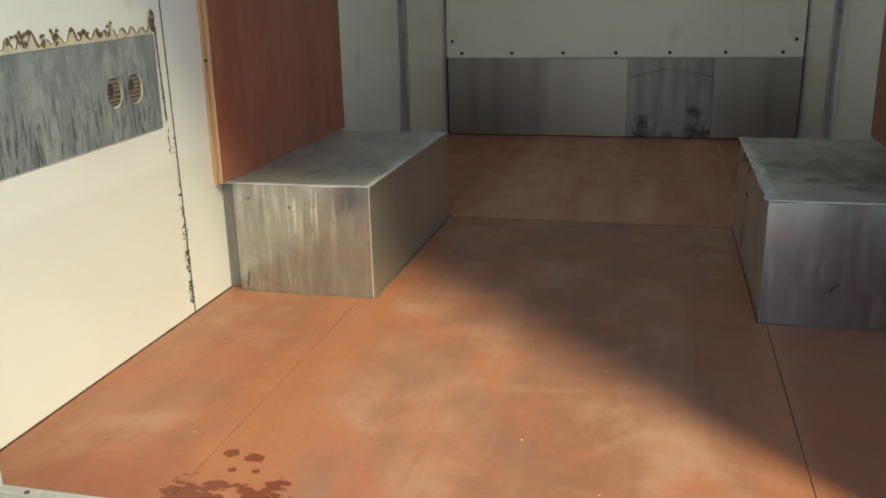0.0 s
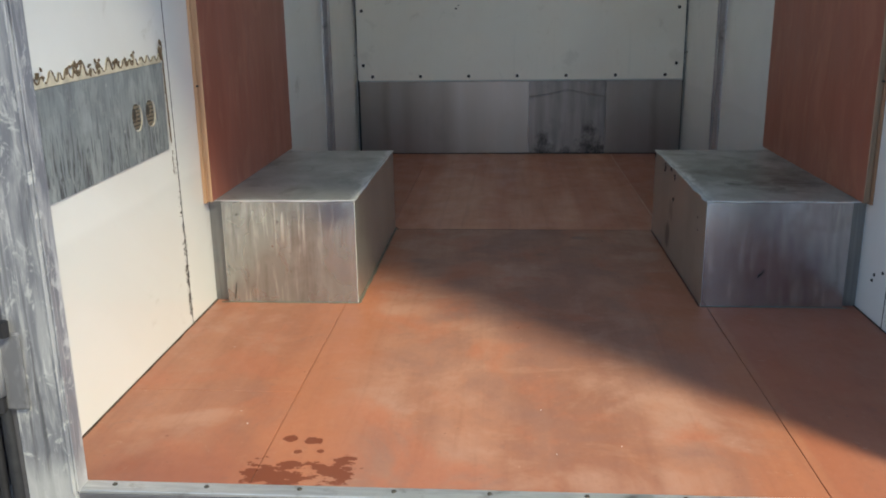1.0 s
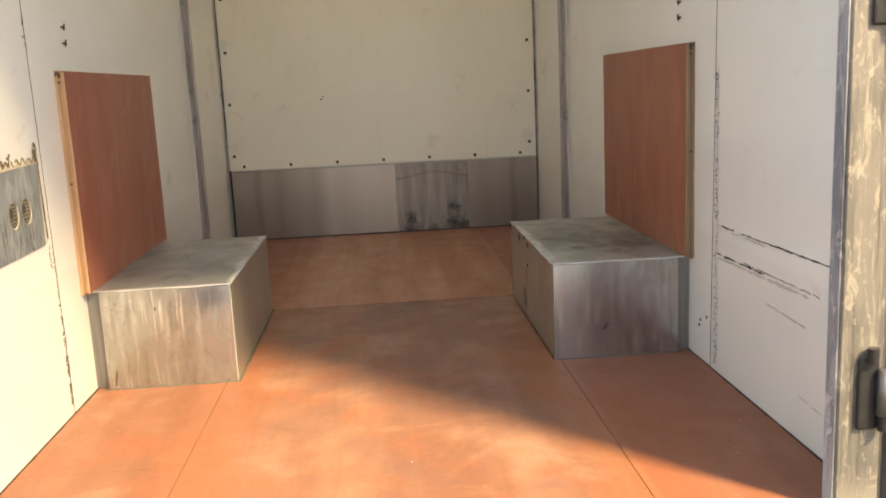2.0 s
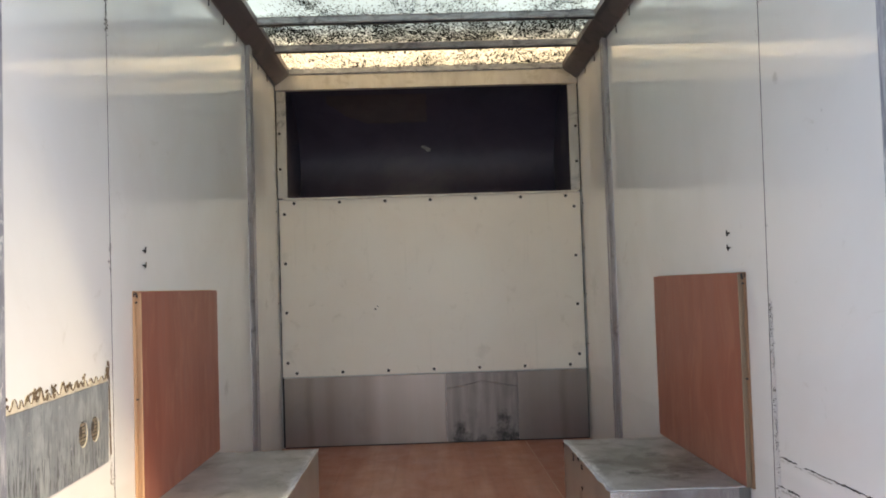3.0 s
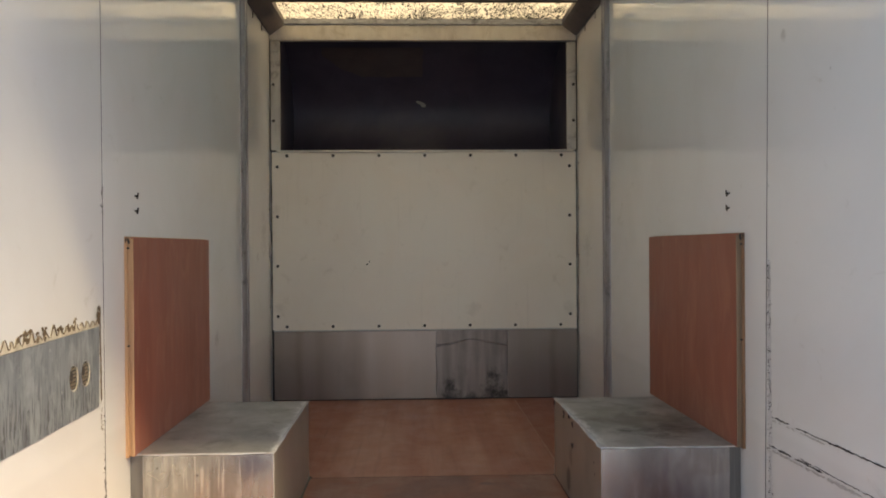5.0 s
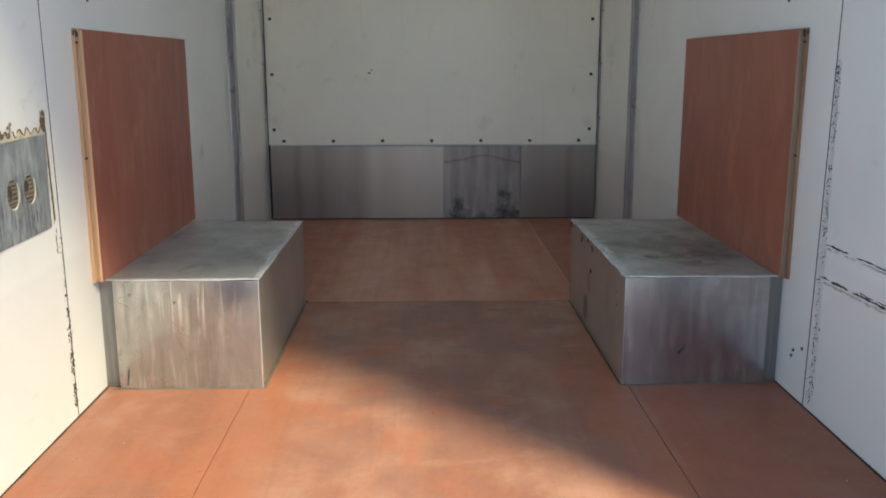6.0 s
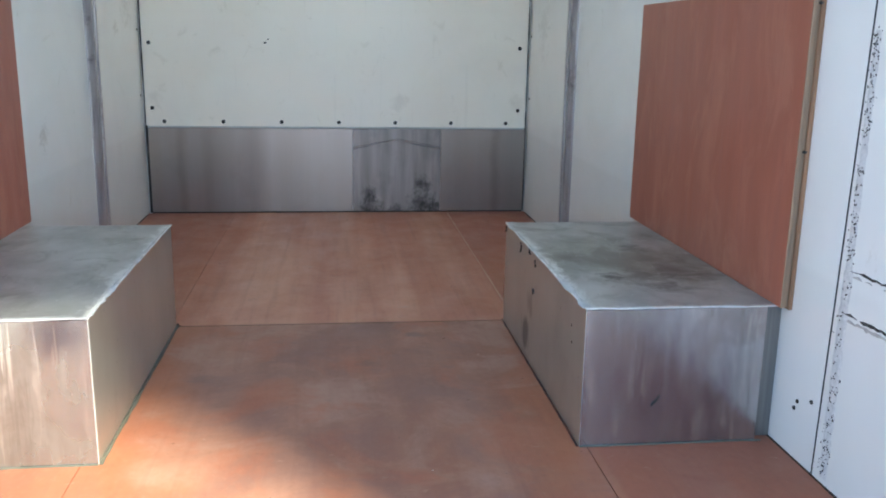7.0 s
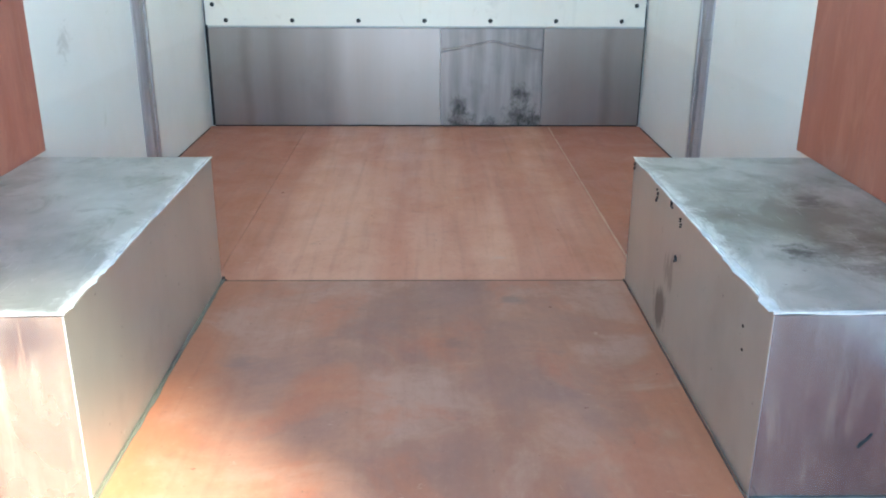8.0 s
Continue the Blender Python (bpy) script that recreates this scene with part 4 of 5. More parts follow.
# ---- rear frame ----
rear_frame = thing("door_frame", (0, -0.02, 0), "weathered alloy rear door frame with flaking paint", "door frame", kind="structure")
for s, mat_face in ((-1, POST), (1, POST_PALE)):
    part("door_post", block(s * 0.9258, s * 1.024, -0.034, 0.004, -0.05, 2.42, 0.003), mat_face, rear_frame)
    part("hinge_strip", block(s * 1.0245, s * 1.062, -0.030, 0.0, -0.05, 2.42, 0.003), STUD, rear_frame, "grey alloy strip beside the hinges")
    part("post_return", block(s * 0.9215, s * 0.9255, -0.031, 0.012, 0.0, 2.42, 0.002), POST, rear_frame)
    part("post_bead", rod((s * 0.931, -0.0335, 0.0), (s * 0.931, -0.0335, 2.4), 0.003, 8), mat_face, rear_frame)
# unseen header, its lower edge set to limit the sun inside
part("door_header", block(-1.024, 1.024, -0.034, 0.004, 2.055, 2.60, 0.003), POST, rear_frame)
part("sill_top", block(-0.94, 0.94, -0.0235, 0.0155, -0.006, 0.0025, 0.002), SILL, rear_frame, "scuffed alloy sill edge")
part("sill_face", block(-0.94, 0.94, -0.0225, 0.0, -0.036, -0.0065, 0.002), SILL_FACE, rear_frame)
led = [(-0.98 + 0.06 * k, -0.036 + rng.uniform(-0.0015, 0.0015), -0.041) for k in range(34)]
part("ledge", ribbon(led, (0, 1, 0), (0, 0, 1), [rng.uniform(0.014, 0.032) for _ in led], 0.004), LEDGE, rear_frame, "ragged ledge with flaking white paint")
part("bumper_beam", block(-1.05, 1.05, -0.03, 0.1, -0.32, -0.0425, 0.004), SILL_DARK, rear_frame)
sc = bmesh.new()
bmesh.ops.create_cone(sc, cap_ends=True, segments=10, radius1=0.006, radius2=0.004, depth=0.003)
s0 = part("screw", sc, SCREW, rear_frame)
s0.location = Vector((-0.86, 0.0, 0.0035)) - PLACE[rear_frame]
for k in range(1, 10):
    shared("screw", s0.data, (-0.86 + 0.19 * k, 0.0, 0.0035), rear_frame)


def rear_door(s, name):
    """A rear door swung right round, lying along the outside of the body."""
    d = thing(name, (s * 1.11, 0.5, 0.0), "dark blue edged rear door folded back along the body", "door", kind="structure")
    leaf = part("door_leaf", block(s * 1.095, s * 1.13, 0.0, 0.93, -0.02, 2.4, 0.003), NAVY, d)
    part("edge_trim", block(s * 1.088, s * 1.136, -0.028, 0.0, -0.02, 2.4, 0.004), STUD, leaf, "grey alloy door edge")
    part("door_seal", rod((s * 1.045, -0.03, -0.02), (s * 1.045, -0.03, 2.4), 0.011, 10), RUBBER, d, "weathered grey rubber door seal", True)
    part("hinge_rod", rod((s * 1.07, -0.036, -0.02), (s * 1.07, -0.036, 2.4), 0.009, 10), STUD, d, "grey hinge rod", True)
    for z in (0.27, 1.12, 1.95):
        o = 0.0 if s > 0 else 0.024
        hg = part("hinge", block(s * (0.966 + o), s * (1.012 + o), -0.044, -0.0345, z - 0.085, z + 0.075, 0.005), HINGE if s > 0 else HINGE_GREY, d, "blackened steel hinge" if s > 0 else "worn grey steel hinge")
        part("barrel", rod((s * (1.018 + o), -0.052, z - 0.05), (s * (1.018 + o), -0.052, z + 0.05), 0.015, 14), STUD if s > 0 else POST, hg, "worn barrel", True)
        part("pin", rod((s * (0.992 + o), -0.05, z + 0.07), (s * (0.992 + o), -0.05, z + 0.10), 0.012, 12), HINGE, hg)
        part("pin", rod((s * (1.018 + o), -0.052, z - 0.085), (s * (1.018 + o), -0.052, z - 0.051), 0.011, 12), HINGE, hg)
    return d


rear_door(-1, "door_1")
rear_door(1, "door_2")

crack = [(-0.552 + 0.0455 * k, Y_SEAM - 0.0015 + 0.0012 * noise.noise((k * 0.7, 0.0, 5.0)), -0.0012) for k in range(25)]
part("seam_dirt", ribbon(crack, (0, 1, 0), (0, 0, 1), [rng.uniform(0.004, 0.0085) * (1.0 if k < 17 else 0.6) for k in range(25)], 0.0016), SEAM, floor, "dark dirt packed in the seam")
part("seam_notch", flecks([((-0.545, Y_SEAM + 0.004, 0.0008), 0.012, 0.005, 0.0), ((-0.547, Y_SEAM + 0.016, 0.0016), 0.005, 0.012, 0.1)], (1, 0, 0), (0, 1, 0), (0, 0, 1)), BLACK, floor, "black notch by the box corner")
strip = [(0.585, Y_SEAM + 0.03 + 0.048 * k, 0.0) for k in range(41)]
part("worn_edge", ribbon(strip, (1, 0, 0), (0, 0, 1), [rng.uniform(0.003, 0.008) for _ in strip], 0.0008), m_plain("rubbed_board_edge", (0.48, 0.28, 0.19), 0.5, 0.0, 0.5, 18), floor, "pale rubbed board edge")

# ---- wheel boxes ----


def wavy_sheet(x0, x1, y0, y1, z0, z1):
    """A thin sheet whose rim is slightly beaten out of true."""
    nx, ny = 12, 24
    bm = bmesh.new()
    rows = []
    for z in (z0, z1):
        grid = []
        for i in range(nx + 1):
            line = []
            for j in range(ny + 1):
                x, y = x0 + (x1 - x0) * i / nx, y0 + (y1 - y0) * j / ny
                n = noise.noise((x * 9, y * 9, 3.0))
                if i == 0:
                    x += 0.0035 * n
                if j == 0:
                    y += 0.003 * noise.noise((x * 11, 5.0, 1.0))
                rim = 1.0 if i == 0 or j == 0 else 0.45 if i == 1 or j == 1 else 0.15
                line.append(bm.verts.new((x, y, z + 0.0028 * rim * (noise.noise((x * 13, y * 13, 7.0)) + 0.3))))
            grid.append(line)
        rows.append(grid)
    for g in rows:
        for i in range(nx):
            for j in range(ny):
                bm.faces.new((g[i][j], g[i + 1][j], g[i + 1][j + 1], g[i][j + 1]))
    a, b = rows
    ring = [(i, 0) for i in range(nx)] + [(nx, j) for j in range(ny)] + [(i, ny) for i in range(nx, 0, -1)] + [(0, j) for j in range(ny, 0, -1)]
    for p, q in zip(ring, ring[1:] + ring[:1]):
        bm.faces.new((a[p[0]][p[1]], a[q[0]][q[1]], b[q[0]][q[1]], b[p[0]][p[1]]))
    bmesh.ops.recalc_face_normals(bm, faces=bm.faces)
    return bm


def wheel_box(s, label):
    x0, x1, y0, y1, z1 = (0.549 if s < 0 else 0.543), 1.022, 1.139, 2.112, 0.336
    w = thing("wheel_box", (s * 0.78, 1.62, 0.0), label, "wheel box", "boxes over the wheels")
    part("front_sheet", block(s * x0, s * 0.978, y0, y0 + 0.003, 0.001, z1), BOX_STEEL, w, "vertically streaked steel front")
    part("side_sheet", block(s * x0, s * (x0 + 0.003), y0 + 0.0032, y1, 0.001, z1), SIDE_STEEL, w)
    part("rear_sheet", block(s * (x0 + 0.0032), s * x1, y1 - 0.003, y1, 0.001, z1), BOX_STEEL, w)
    part("wall_flange", block(s * 0.976, s * 1.0245, y0 + 0.022, y0 + 0.026, 0.001, 0.335), FLANGE, w, "set back steel flange at the wall")
    part("corner_return", block(s * 0.975, s * 0.978, y0 + 0.0032, y0 + 0.0218, 0.001, z1), FLANGE, w)
    part("top_sheet", wavy_sheet(s * (x0 - 0.003), s * x1, y0 - 0.003, y1 + 0.002, z1 + 0.001, z1 + 0.0042), TOP_STEEL, w, "dull stained steel top")
    n = 46
    wide = 0.009 if s < 0 else 0.011
    pth = [(s * (x0 + wide * 0.42), y0 + 0.004 + (y1 - y0 - 0.01) * k / n, z1 + 0.0044) for k in range(n + 1)]
    part("edge_sealant", ribbon(pth, (1, 0, 0), (0, 0, 1), [wide * rng.uniform(0.25, 1.4) * (1.9 if k < 12 else 1.3 if k < 30 else 0.8) for k in range(n + 1)], 0.002), SEAL, w, "ragged pale sealant along the edge")
    pth = [(s * (x0 + 0.004 + 0.36 * k / 24), y0 + 0.004, z1 + 0.0044) for k in range(25)]
    part("edge_sealant", ribbon(pth, (0, 1, 0), (0, 0, 1), [rng.uniform(0.004, 0.009) * (1.6 if k < 6 else 1.0) for k in range(25)], 0.0012), SEAL, w, "ragged pale sealant along the edge")
    part("corner_bead", rod((s * (x0 - 0.0005), y0 - 0.0005, 0.002), (s * (x0 - 0.0005), y0 - 0.0005, z1), 0.0014 if s < 0 else 0.0009, 8), SMEAR if s < 0 else SIDE_STEEL, w, "rubbed corner edge")
    foot = [(s * (x0 - 0.004), y0 + (y1 - y0) * k / 30, 0.0005) for k in range(31)]
    part("foot_bead", ribbon(foot, (1, 0, 0), (0, 0, 1), [rng.uniform(0.003, 0.007) * (2.0 if s < 0 else 0.6) for _ in foot], 0.003), FOOT if s < 0 else RESIDUE, w, "dirty sealant at the foot")
    foot = [(s * (x0 + 0.45 * k / 20), y0 - 0.003, 0.0005) for k in range(21)]
    part("foot_bead", ribbon(foot, (0, 1, 0), (0, 0, 1), [rng.uniform(0.003, 0.008) for _ in foot], 0.002), FOOT, w, "dirty sealant at the foot")
    for x, z in ((0.93, 0.295), (0.80, 0.27)) if s < 0 else ():
        part("rivet", rod((s * x, y0 - 0.002, z), (s * x, y0 + 0.002, z), 0.004, 8), SCREW, w)
    return w


box_l = wheel_box(-1, "steel sheet wheel box with sunlit streaked front")
box_r = wheel_box(1, "steel sheet wheel box with oil-stained top")
part("crack", ribbon([(-0.955, 1.1385, 0.012), (-0.951, 1.1385, 0.04), (-0.948, 1.1385, 0.066)], (1, 0, 0), (0, -1, 0), [0.004, 0.006, 0.003], 0.001), RESIDUE, box_l)
part("scratch", ribbon([(0.713, 1.1385, 0.098), (0.719, 1.1385, 0.108), (0.726, 1.1385, 0.114), (0.732, 1.1385, 0.124)], (1, 0, 0.3), (0, -1, 0), [0.003, 0.012, 0.007, 0.003], 0.002), BLACK, box_r)
for y, z, drop in ((2.091, 0.330, 0.012), (1.856, 0.328, 0.026), (1.729, 0.336, 0.010), (1.655, 0.322, 0.016), (1.669, 0.233, 0.004)):
    bits = [((0.5415, y + rng.uniform(-0.006, 0.006), z - drop * f), rng.uniform(0.0015, 0.0035), rng.uniform(0.002, 0.006), rng.uniform(-0.5, 0.5)) for f in (0.0, 0.3, 0.65, 1.0)]
    part("rubber_scrap", flecks(bits, (0, 1, 0), (0, 0, 1), (-3.5, 0, 0)), BLACK, box_r, "torn black rubber scraps")

for y, z in ((1.256, 0.263), (1.247, 0.223), (1.684, 0.218)):
    part("rivet", rod((0.5422, y, z), (0.545, y, z), 0.0035, 8), BLACK, box_r)

# ---- plywood side boards ----


def side_board(s, label):
    w = thing("plywood_panel", (s * 1.01, 1.64, 0.341), label, "plywood panel", "boards on the side walls")
    y0, y1, z0, z1 = 1.116, (2.18 if s < 0 else 2.195), 0.3415, 1.056
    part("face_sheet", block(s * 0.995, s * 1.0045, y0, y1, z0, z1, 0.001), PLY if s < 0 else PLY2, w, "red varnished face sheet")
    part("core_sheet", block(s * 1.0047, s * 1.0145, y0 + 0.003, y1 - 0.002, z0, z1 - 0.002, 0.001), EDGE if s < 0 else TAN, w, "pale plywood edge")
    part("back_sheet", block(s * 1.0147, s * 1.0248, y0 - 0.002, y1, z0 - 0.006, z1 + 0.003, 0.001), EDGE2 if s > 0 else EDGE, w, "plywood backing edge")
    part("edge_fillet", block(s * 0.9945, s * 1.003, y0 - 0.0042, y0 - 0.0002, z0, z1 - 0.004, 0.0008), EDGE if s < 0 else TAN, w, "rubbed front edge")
    ends = [((s * 1.0095, y0 - 0.0045, z1 - 0.012), 0.0045, 0.014, 0.1), ((s * 1.018, y0 - 0.0045, z1 - 0.008), 0.003, 0.010, -0.1)]
    part("end_grime", flecks(ends, (1, 0, 0), (0, 0, 1), (0, -1, 0)), RESIDUE, w, "black marks on the edge")
    for z in (z1 - 0.035, z0 + 0.36):
        part("nail", rod((s * 1.012, y0 - 0.006, z), (s * 1.012, y0 + 0.002, z), 0.0035, 8), SCREW, w)
    return w


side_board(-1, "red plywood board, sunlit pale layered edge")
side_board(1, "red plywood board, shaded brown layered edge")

# ---- wall fittings ----


def wall_hook(s, y, z):
    w = thing("wall_hook", (s * (H - 0.001), y, z), "small blackened screw hook on the white wall", "hook", "hooks on the walls")
    part("washer", block(s * (H - 0.0025), s * (H - 0.0002), y - 0.013, y + 0.013, z - 0.0025, z + 0.0035, 0.0008), RESIDUE, w)
    part("shank", rod((s * (H - 0.002), y, z), (s * (H - 0.010), y, z - 0.001), 0.004, 8), RESIDUE, w)
    part("tip", rod((s * (H - 0.009), y, z + 0.012), (s * (H - 0.006), y, z - 0.010), 0.0026, 8), RESIDUE, w)
    return w


for s, y in ((-1, 1.238), (1, 1.262)):
    wall_hook(s, y, 1.198)
    wall_hook(s, y, 1.147)

# steel patch plate with two slots on the sunlit wall
plate = thing("wall_plate", (-H + 0.001, 0.45, 0.66), "oxidised grey alloy plate with two slots and old adhesive above", "wall plate")
pb = bmesh.new()
sheet = [(0.012, 0.536), (0.868, 0.549), (0.872, 0.788), (0.012, 0.772)]
cuts = ((0.672, 0.663), (0.761, 0.664))


def slotted(bm, x):
    corner_verts = [bm.verts.new((x, y, z)) for y, z in sheet]
    edges = [bm.edges.new((corner_verts[k], corner_verts[(k + 1) % 4])) for k in range(4)]
    for cy, cz in cuts:
        ring = [bm.verts.new((x, cy + 0.030 * math.cos(2 * math.pi * k / 20), cz + 0.036 * math.sin(2 * math.pi * k / 20))) for k in range(20)]
        edges += [bm.edges.new((ring[k], ring[(k + 1) % 20])) for k in range(20)]
    bmesh.ops.triangle_fill(bm, use_beauty=True, edges=edges)


slotted(pb, -H + 0.0035)
bmesh.ops.recalc_face_normals(pb, faces=pb.faces)
ret = bmesh.ops.extrude_face_region(pb, geom=list(pb.faces))
bmesh.ops.translate(pb, verts=[v for v in ret["geom"] if isinstance(v, bmesh.types.BMVert)], vec=(-0.0030, 0, 0))
bmesh.ops.recalc_face_normals(pb, faces=pb.faces)
part("plate_sheet", pb, GREY, plate)
for cy, cz in cuts:
    part("slot_core", block(-H + 0.0002, -H + 0.0008, cy - 0.028, cy + 0.028, cz - 0.033, cz + 0.033), RESIDUE, plate)
    for i in range(6):
        z = cz - 0.027 + 0.0105 * i + rng.uniform(-0.001, 0.001)
        part("slot_rib", block(-H + 0.0009, -H + 0.0022, cy - 0.026, cy + 0.027, z - 0.0032, z + 0.0032, 0.0005), SLOT, plate)
    rim = [(-H + 0.0036, cy + 0.031 * math.cos(a), cz + 0.037 * math.sin(a)) for a in (radians(-130 + 10 * k) for k in range(19))]
    part("slot_rim", ribbon(rim, (0, 1, -0.6), (1, 0, 0), [0.0015 + 0.0042 * math.sin(math.pi * k / 18) for k in range(19)], 0.0012), GLUE_PALE, plate, "pale crescent on the slot's lower rim")
    # dark fleck painting the shade in the slot's upper corner
    part("slot_shade", flecks([((-H + 0.0016, cy - 0.012, cz + 0.010), 0.016, 0.023, 0.1)], (0, 1, 0), (0, 0, 1), (0.6, 0, 0)), RESIDUE, plate, "dark fleck painted for the slot's shade")
    bits = [((-H + 0.0013, cy + rng.gauss(0, 0.011), cz + rng.gauss(0.004, 0.016)), rng.uniform(0.003, 0.007), rng.uniform(0.002, 0.004), rng.uniform(0, 3)) for _ in range(26)]
    tagged(part("slot_dirt", flecks(bits, (0, 1, 0), (0, 0, 1), (0.6, 0, 0)), GLUE, plate), kind="stuff")
# adhesive combed into teeth: a pale bed with brown rims and clumps between the teeth
zig, y = [], 0.015
while y < 0.862:
    step, tall = rng.uniform(0.026, 0.050), rng.uniform(0.014, 0.036)
    lean = rng.uniform(-0.2, 0.2)
    for k in range(8):
        f = k / 8
        wave = (0.5 - 0.5 * math.cos(2 * math.pi * f)) ** 1.1
        zig.append((y + step * (f + lean * wave * 0.5), 0.796 - 0.014 * (1 - y / 0.87) + tall * wave + rng.uniform(-0.0015, 0.0015)))
    y += step
tb = bmesh.new()
rows = []
for y, z in zig:
    foot = 0.772 + 0.016 * y / 0.87
    rows.append([tb.verts.new((-H + 0.0003, y, foot)), tb.verts.new((-H + 0.0030, y, foot + 0.002)), tb.verts.new((-H + 0.0026, y, z - 0.002)), tb.verts.new((-H + 0.0003, y, z))])
for r, q in zip(rows, rows[1:]):
    for k in range(3):
        tb.faces.new((r[k], r[k + 1], q[k + 1], q[k]))
tb.faces.new(rows[0])
tb.faces.new(rows[-1][::-1])
bmesh.ops.recalc_face_normals(tb, faces=tb.faces)
part("adhesive_bed", tb, GLUE_PALE, plate, "pale combed adhesive bed")
rim = bmesh.new()
run, wide = [], []
for k, (y, z) in enumerate(zig):
    run.append((-H + 0.0030, y, z))
    wide.append(rng.uniform(0.0015, 0.006) * (1.6 if noise.noise((k * 0.11, 3.0, 0.0)) > 0.1 else 0.8))
    if len(run) > 3 and (rng.random() < 0.05 or k == len(zig) - 1):
        ribbon(run, (0, 0.8, 0.35), (1, 0, 0), wide, 0.002, rim)
        run, wide = [], []
part("adhesive_rim", rim, GLUE, plate, "dried brown rim of the adhesive teeth")
part("adhesive_lump", flecks([((-H + 0.003, 0.866, 0.815), 0.012, 0.026, 0.1), ((-H + 0.004, 0.868, 0.842), 0.007, 0.010, 0.3)], (0, 1, 0), (0, 0, 1), (2.5, 0, 0)), GLUE, plate, "brown lump at the plate corner")
bead = [(-H + 0.0022, 0.879 + 0.010 * k / 40 + 0.0035 * noise.noise((k * 0.3, 1.0, 0.0)), 0.846 - 0.0070 * k) for k in range(41)]
part("adhesive_bead", ribbon(bead, (0, 1, 0), (1, 0, 0), [rng.uniform(0.002, 0.007) if noise.noise((k * 0.45, 9.0, 0.0)) > -0.25 else 0.0012 for k in range(41)], 0.003), GLUE, plate, "brown bead of adhesive down the edge")
clump = [((-H + 0.0028, rng.choice((0.22, 0.34, 0.38, 0.46, 0.50, 0.60, 0.66)) + rng.gauss(0, 0.014), 0.809 + rng.gauss(0, 0.007)), rng.uniform(0.003, 0.011), rng.uniform(0.003, 0.008), rng.uniform(0, 3)) for _ in range(34)]
tagged(part("adhesive_clump", flecks(clump, (0, 1, 0), (0, 0, 1), (2.0, 0, 0)), GLUE, plate, "dark brown clumps of adhesive"), kind="stuff")
edge_bits = [((-H + 0.0006, 0.884 + 0.012 * k / 60 + rng.gauss(0, 0.0025), 0.835 - 0.0062 * k), rng.uniform(0.001, 0.004), rng.uniform(0.002, 0.007), rng.gauss(0, 0.4)) for k in range(60) if rng.random() < 0.75]
tagged(part("adhesive_edge", flecks(edge_bits, (0, 1, 0), (0, 0, 1), (1, 0, 0)), GLUE, plate, "broken brown bead of adhesive"), kind="stuff")

# residue left by removed strips and along the joints
for s, w in ((-1, wall_left), (1, wall_right)):
    x, up = s * (H - 0.0014 if s > 0 else H - 0.0004), (-s, 0, 0)
    spots = []
    bands = [(0.03, 0.20, 90), (0.15, 0.32, 50), (0.32, 0.52, 20), (1.12, 1.23, 16), (1.86, 2.33, 170)] if s < 0 else [(0.02, 0.20, 60), (0.20, 0.46, 36), (0.50, 0.70, 60), (0.74, 0.97, 80), (1.20, 1.22, 3), (1.8, 1.84, 6)]
    for a, b, n in bands:
        for _ in range(n):
            spots.append(((x, (0.914 if s > 0 else 0.924 - 0.008 * a) + rng.gauss(0, 0.009 if s > 0 else 0.007), rng.uniform(a, b)), rng.uniform(0.0008, 0.0032 if s > 0 else 0.005), rng.uniform(0.0008, 0.0036 if s > 0 else 0.005), rng.uniform(0, 3)))
    tagged(part("joint_specks", flecks(spots, (0, 1, 0), (0, 0, 1), up), RESIDUE, w, "dark specks of old filler"), kind="stuff")
xr, upr = H - 0.0004, (-1, 0, 0)


def streak_line(y0, z0, y1, z1, n, w0, w1, gap, mat_, name="residue_line"):
    run, k = [], 0
    segs = []
    for k in range(n + 1):
        f = k / n
        run.append((xr, y0 + (y1 - y0) * f, z0 + (z1 - z0) * f + rng.uniform(-0.002, 0.002)))
        if rng.random() < gap or k == n:
            if len(run) > 2:
                segs.append(run)
            run = []
    bm = bmesh.new()
    for r in segs:
        ribbon(r, (0, 0, 1), upr, [0.001] + [rng.uniform(w0, w1) for _ in r[2:]] + [0.001], 0.0012, bm)
    if segs:
        part(name, bm, mat_, wall_right, "dark ragged line of old adhesive")


streak_line(0.905, 0.484, 0.02, 0.493, 60, 0.001, 0.007, 0.10, RESIDUE)
streak_line(0.90, 0.474, 0.55, 0.478, 30, 0.002, 0.007, 0.16, SMEAR)
streak_line(0.912, 0.392, 0.56, 0.397, 30, 0.002, 0.009, 0.08, RESIDUE)
streak_line(0.90, 0.380, 0.30, 0.392, 60, 0.003, 0.011, 0.08, SMEAR)
streak_line(0.70, 0.402, 0.22, 0.405, 40, 0.001, 0.003, 0.12, RESIDUE)
streak_line(0.55, 0.318, 0.31, 0.311, 24, 0.002, 0.008, 0.10, SMEAR)
streak_line(0.34, 0.120, 0.22, 0.115, 12, 0.002, 0.006, 0.05, SMEAR)
streak_line(0.915, 2.020, 0.05, 2.016, 70, 0.002, 0.012, 0.12, SMEAR)
streak_line(0.91, 2.028, 0.30, 2.024, 60, 0.001, 0.003, 0.35, RESIDUE)
streak_line(0.85, 2.018, 0.60, 2.017, 24, 0.002, 0.009, 0.14, RESIDUE)
streak_line(0.915, 1.908, 0.05, 1.922, 60, 0.001, 0.006, 0.06, SMEAR)
streak_line(0.915, 1.909, 0.35, 1.918, 60, 0.0008, 0.0025, 0.30, RESIDUE)
jt = [(xr, 0.914 + 0.002 * noise.noise((k * 0.3, 0.0, 8.0)), 0.015 + 0.0158 * k) for k in range(61)]
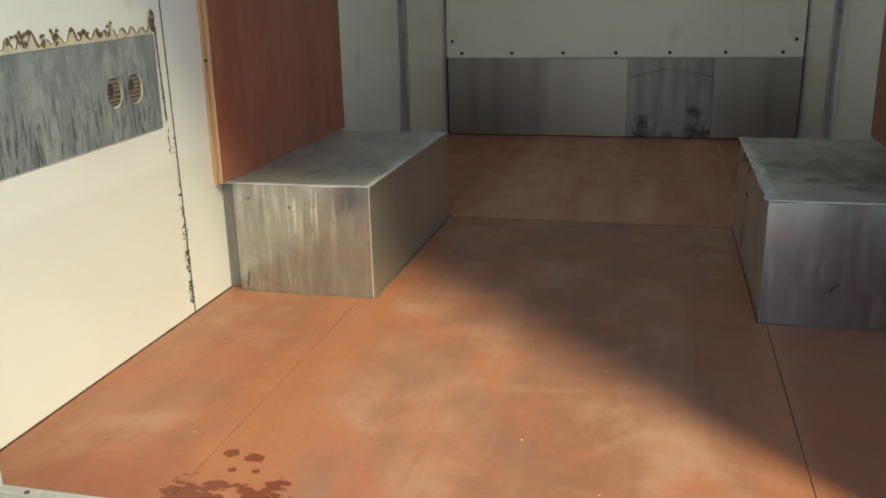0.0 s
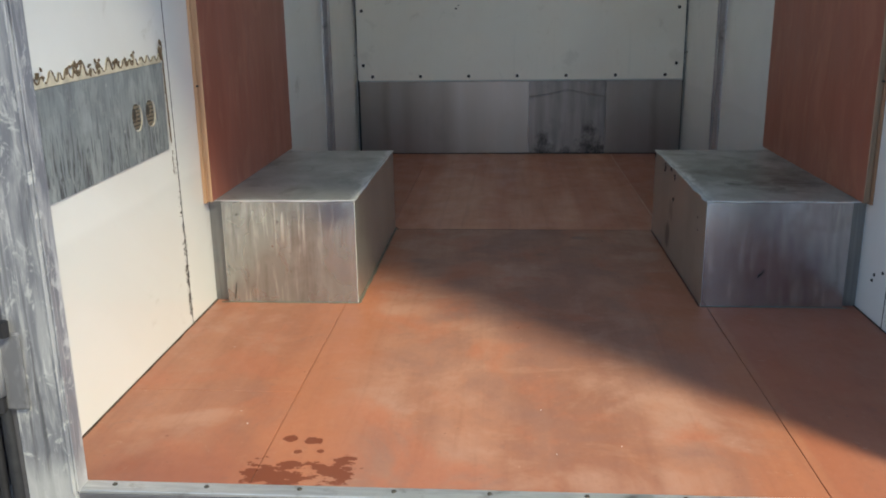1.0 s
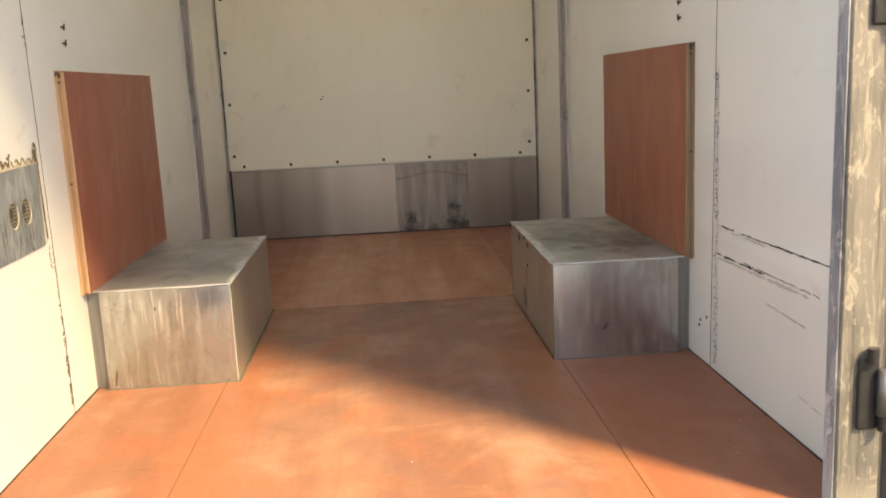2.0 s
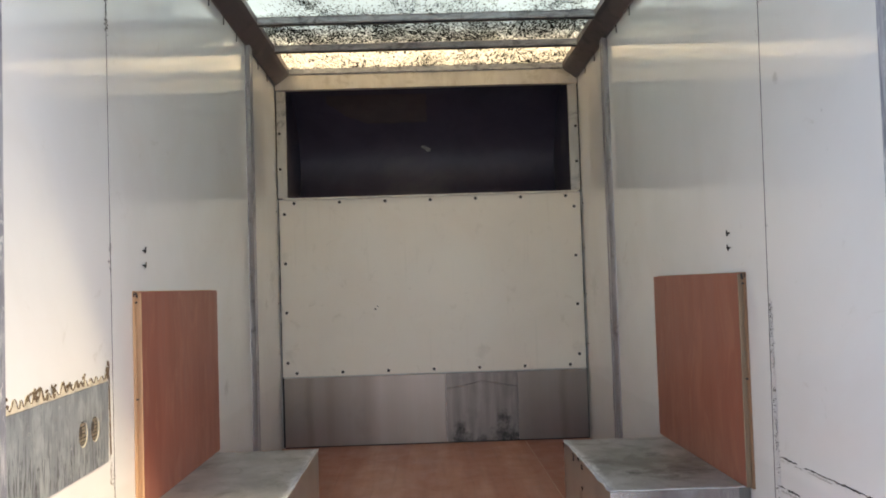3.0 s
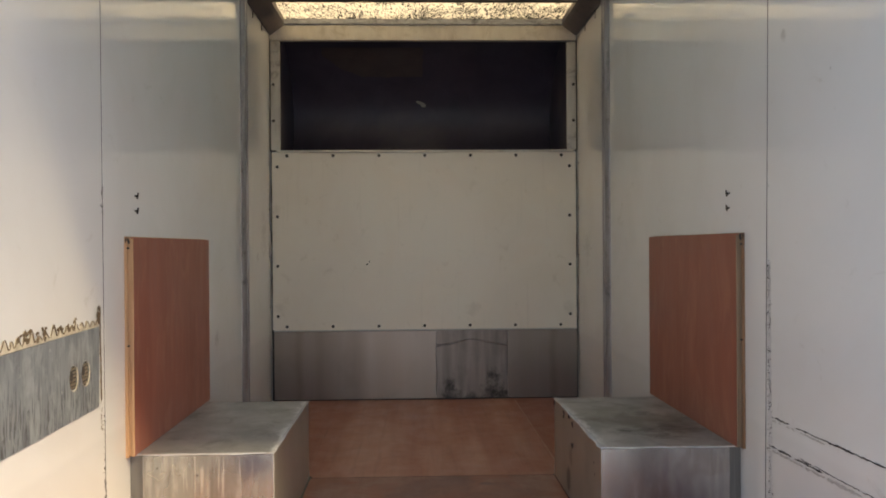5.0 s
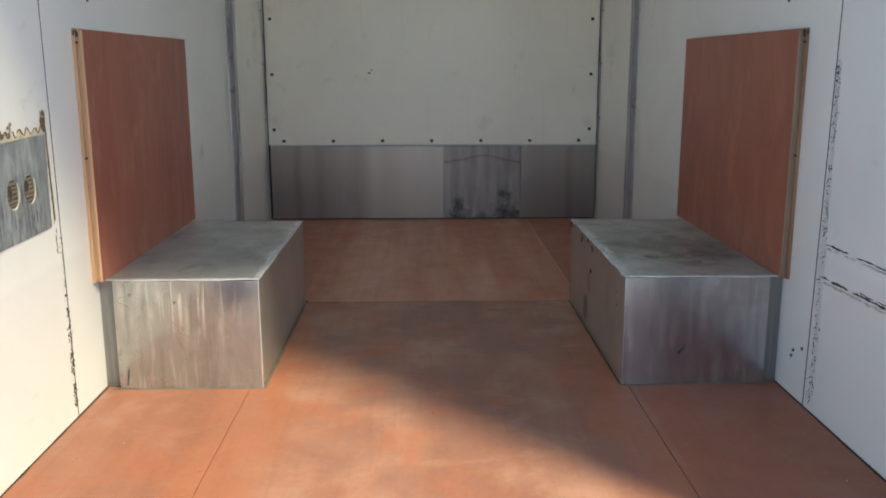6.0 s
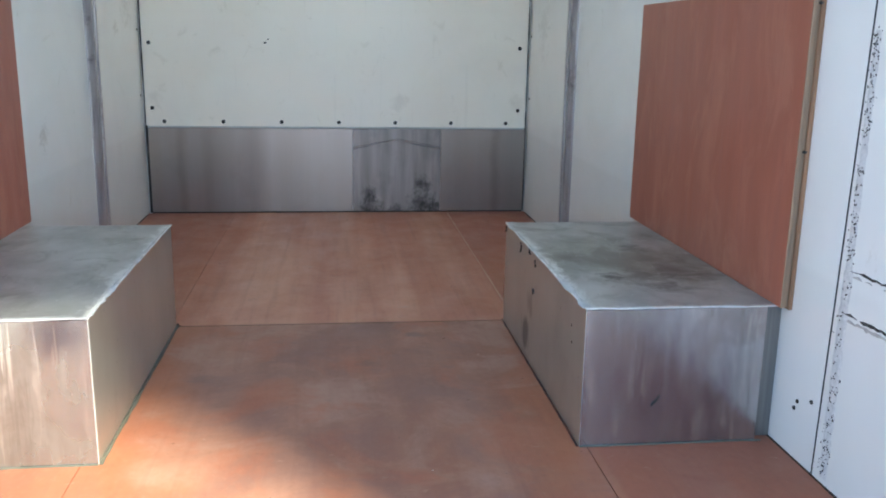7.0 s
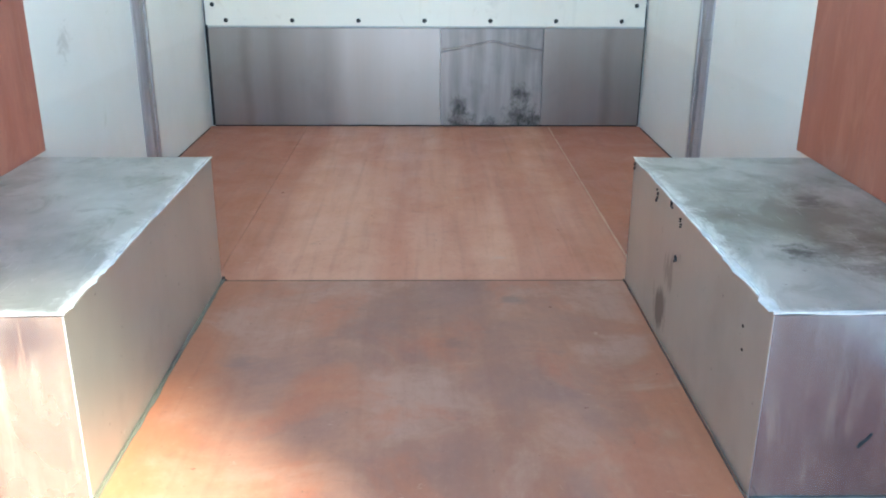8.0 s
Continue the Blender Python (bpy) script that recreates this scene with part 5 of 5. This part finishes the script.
part("joint_smear", ribbon(jt, (0, 1, 0), upr, [rng.uniform(0.026, 0.038) * (1.0 if k < 30 else 0.7) for k in range(61)], 0.0008), FILLER, wall_right, "grey filler smear beside the joint")
for y, z in ((1.047, 0.138), (0.990, 0.160), (1.058, 0.118)):
    part("screw", rod((H + 0.001, y, z), (H - 0.003, y, z), 0.005, 8), SCREW, wall_right)
part("hole", flecks([((-0.388, YF - 0.0004, 0.905), 0.008, 0.006, 0.3), ((-0.372, YF - 0.0004, 0.922), 0.006, 0.004, 1.0)], (1, 0, 0), (0, 0, 1), (0, -0.4, 0)), RESIDUE, wall_front, "two small holes")

# ---- rear lamp and small things ----
lamp = thing("rear_light", (-0.76, -0.05, -0.1), "rear light cluster with amber, red and clear lenses", "rear light")
part("housing", block(-0.91, -0.60, -0.043, -0.0305, -0.20, -0.046, 0.003), BLACK, lamp)
part("amber_lens", block(-0.875, -0.81, -0.056, -0.0435, -0.19, -0.049, 0.004), AMBER, lamp)
part("red_lens", block(-0.795, -0.72, -0.056, -0.0435, -0.19, -0.049, 0.004), RED, lamp)
part("clear_lens", block(-0.71, -0.64, -0.056, -0.0435, -0.19, -0.049, 0.004), CLEAR, lamp)

part("paper_scrap", flecks([((-0.02, YF + 0.958, 2.133), 0.042, 0.016, -0.5), ((0.005, YF + 0.955, 2.115), 0.022, 0.02, 0.3)], (1, 0, 0), (0, 0.25, 1), (0, -1, 0.25)), SMEAR, peak, "small pale spot")
crumbs = []
for _ in range(11):
    crumbs.append(((rng.uniform(-0.95, 0.95), rng.uniform(0.05, 1.1), 0.0002), rng.uniform(0.0008, 0.002), rng.uniform(0.0008, 0.0014), rng.uniform(0, 3)))
tagged(part("crumbs", flecks(crumbs, (1, 0, 0), (0, 1, 0), (0, 0, 1)), CHIP, floor, "pale crumbs"), kind="stuff")


# ---- unseen tree, added to shade the upper part of the doorway ----


def shade_tree(x, y, foot, heart):
    """An unseen, added tree with a high loose crown; the sun comes in beneath it."""
    w = thing("tree", (x, y, foot), "unseen leafy tree with a high loose green crown, added for shade", "tree")
    tr = random.Random(21)
    bm = bmesh.new()
    heart, root = Vector(heart), Vector((x, y, foot))
    spine = [root.lerp(Vector((heart.x, heart.y, heart.z + 0.5)), k / 8) + Vector((tr.uniform(-0.05, 0.05), tr.uniform(-0.05, 0.05), 0)) * (k > 0) for k in range(9)]
    for k in range(8):
        rod(spine[k], spine[k + 1], 0.19 - 0.02 * k, 10, 0.19 - 0.02 * (k + 1), bm)
    tips = []
    for k in range(34):
        a, r = 2.4 * k, 1.75 * math.sqrt((k + 0.5) / 34)
        tip = heart + Vector((math.cos(a) * r, math.sin(a) * r, tr.uniform(-0.5, 0.5)))
        rod(spine[6 + k % 3], tip, 0.045, 6, 0.010, bm)
        tips.append(tip)
    part("trunk", bm, BARK, w, "brown bark")
    verts, faces = [], []
    for k in range(14000):
        c = tips[k % len(tips)] + Vector((tr.gauss(0, 0.26), tr.gauss(0, 0.26), tr.gauss(0, 0.24)))
        u = Vector((tr.gauss(0, 1), tr.gauss(0, 1), tr.gauss(0, 0.6))).normalized()
        v = u.orthogonal().normalized() * tr.uniform(0.035, 0.055)
        u = u * tr.uniform(0.06, 0.10)
        n = len(verts)
        verts += [c - u, c + v - u * 0.2, c + u, c - v - u * 0.2]
        faces.append((n, n + 1, n + 2, n + 3))
    me = bpy.data.meshes.new("crown")
    me.from_pydata([p - heart for p in verts], [], faces)
    me.materials.append(LEAF)
    tagged(shared("crown", me, heart, w), "loose crown of small green leaves")
    return w


BARK, LEAF = m_plain("grey_brown_bark", (0.16, 0.12, 0.085), 0.9, 0.0, 0.7, 12, 0.6), m_plain("green_leaf", (0.055, 0.10, 0.03), 0.55, 0.0, 0.5, 3)
shade_tree(2.72, -5.70, -0.62, (3.36, -5.12, 9.40))
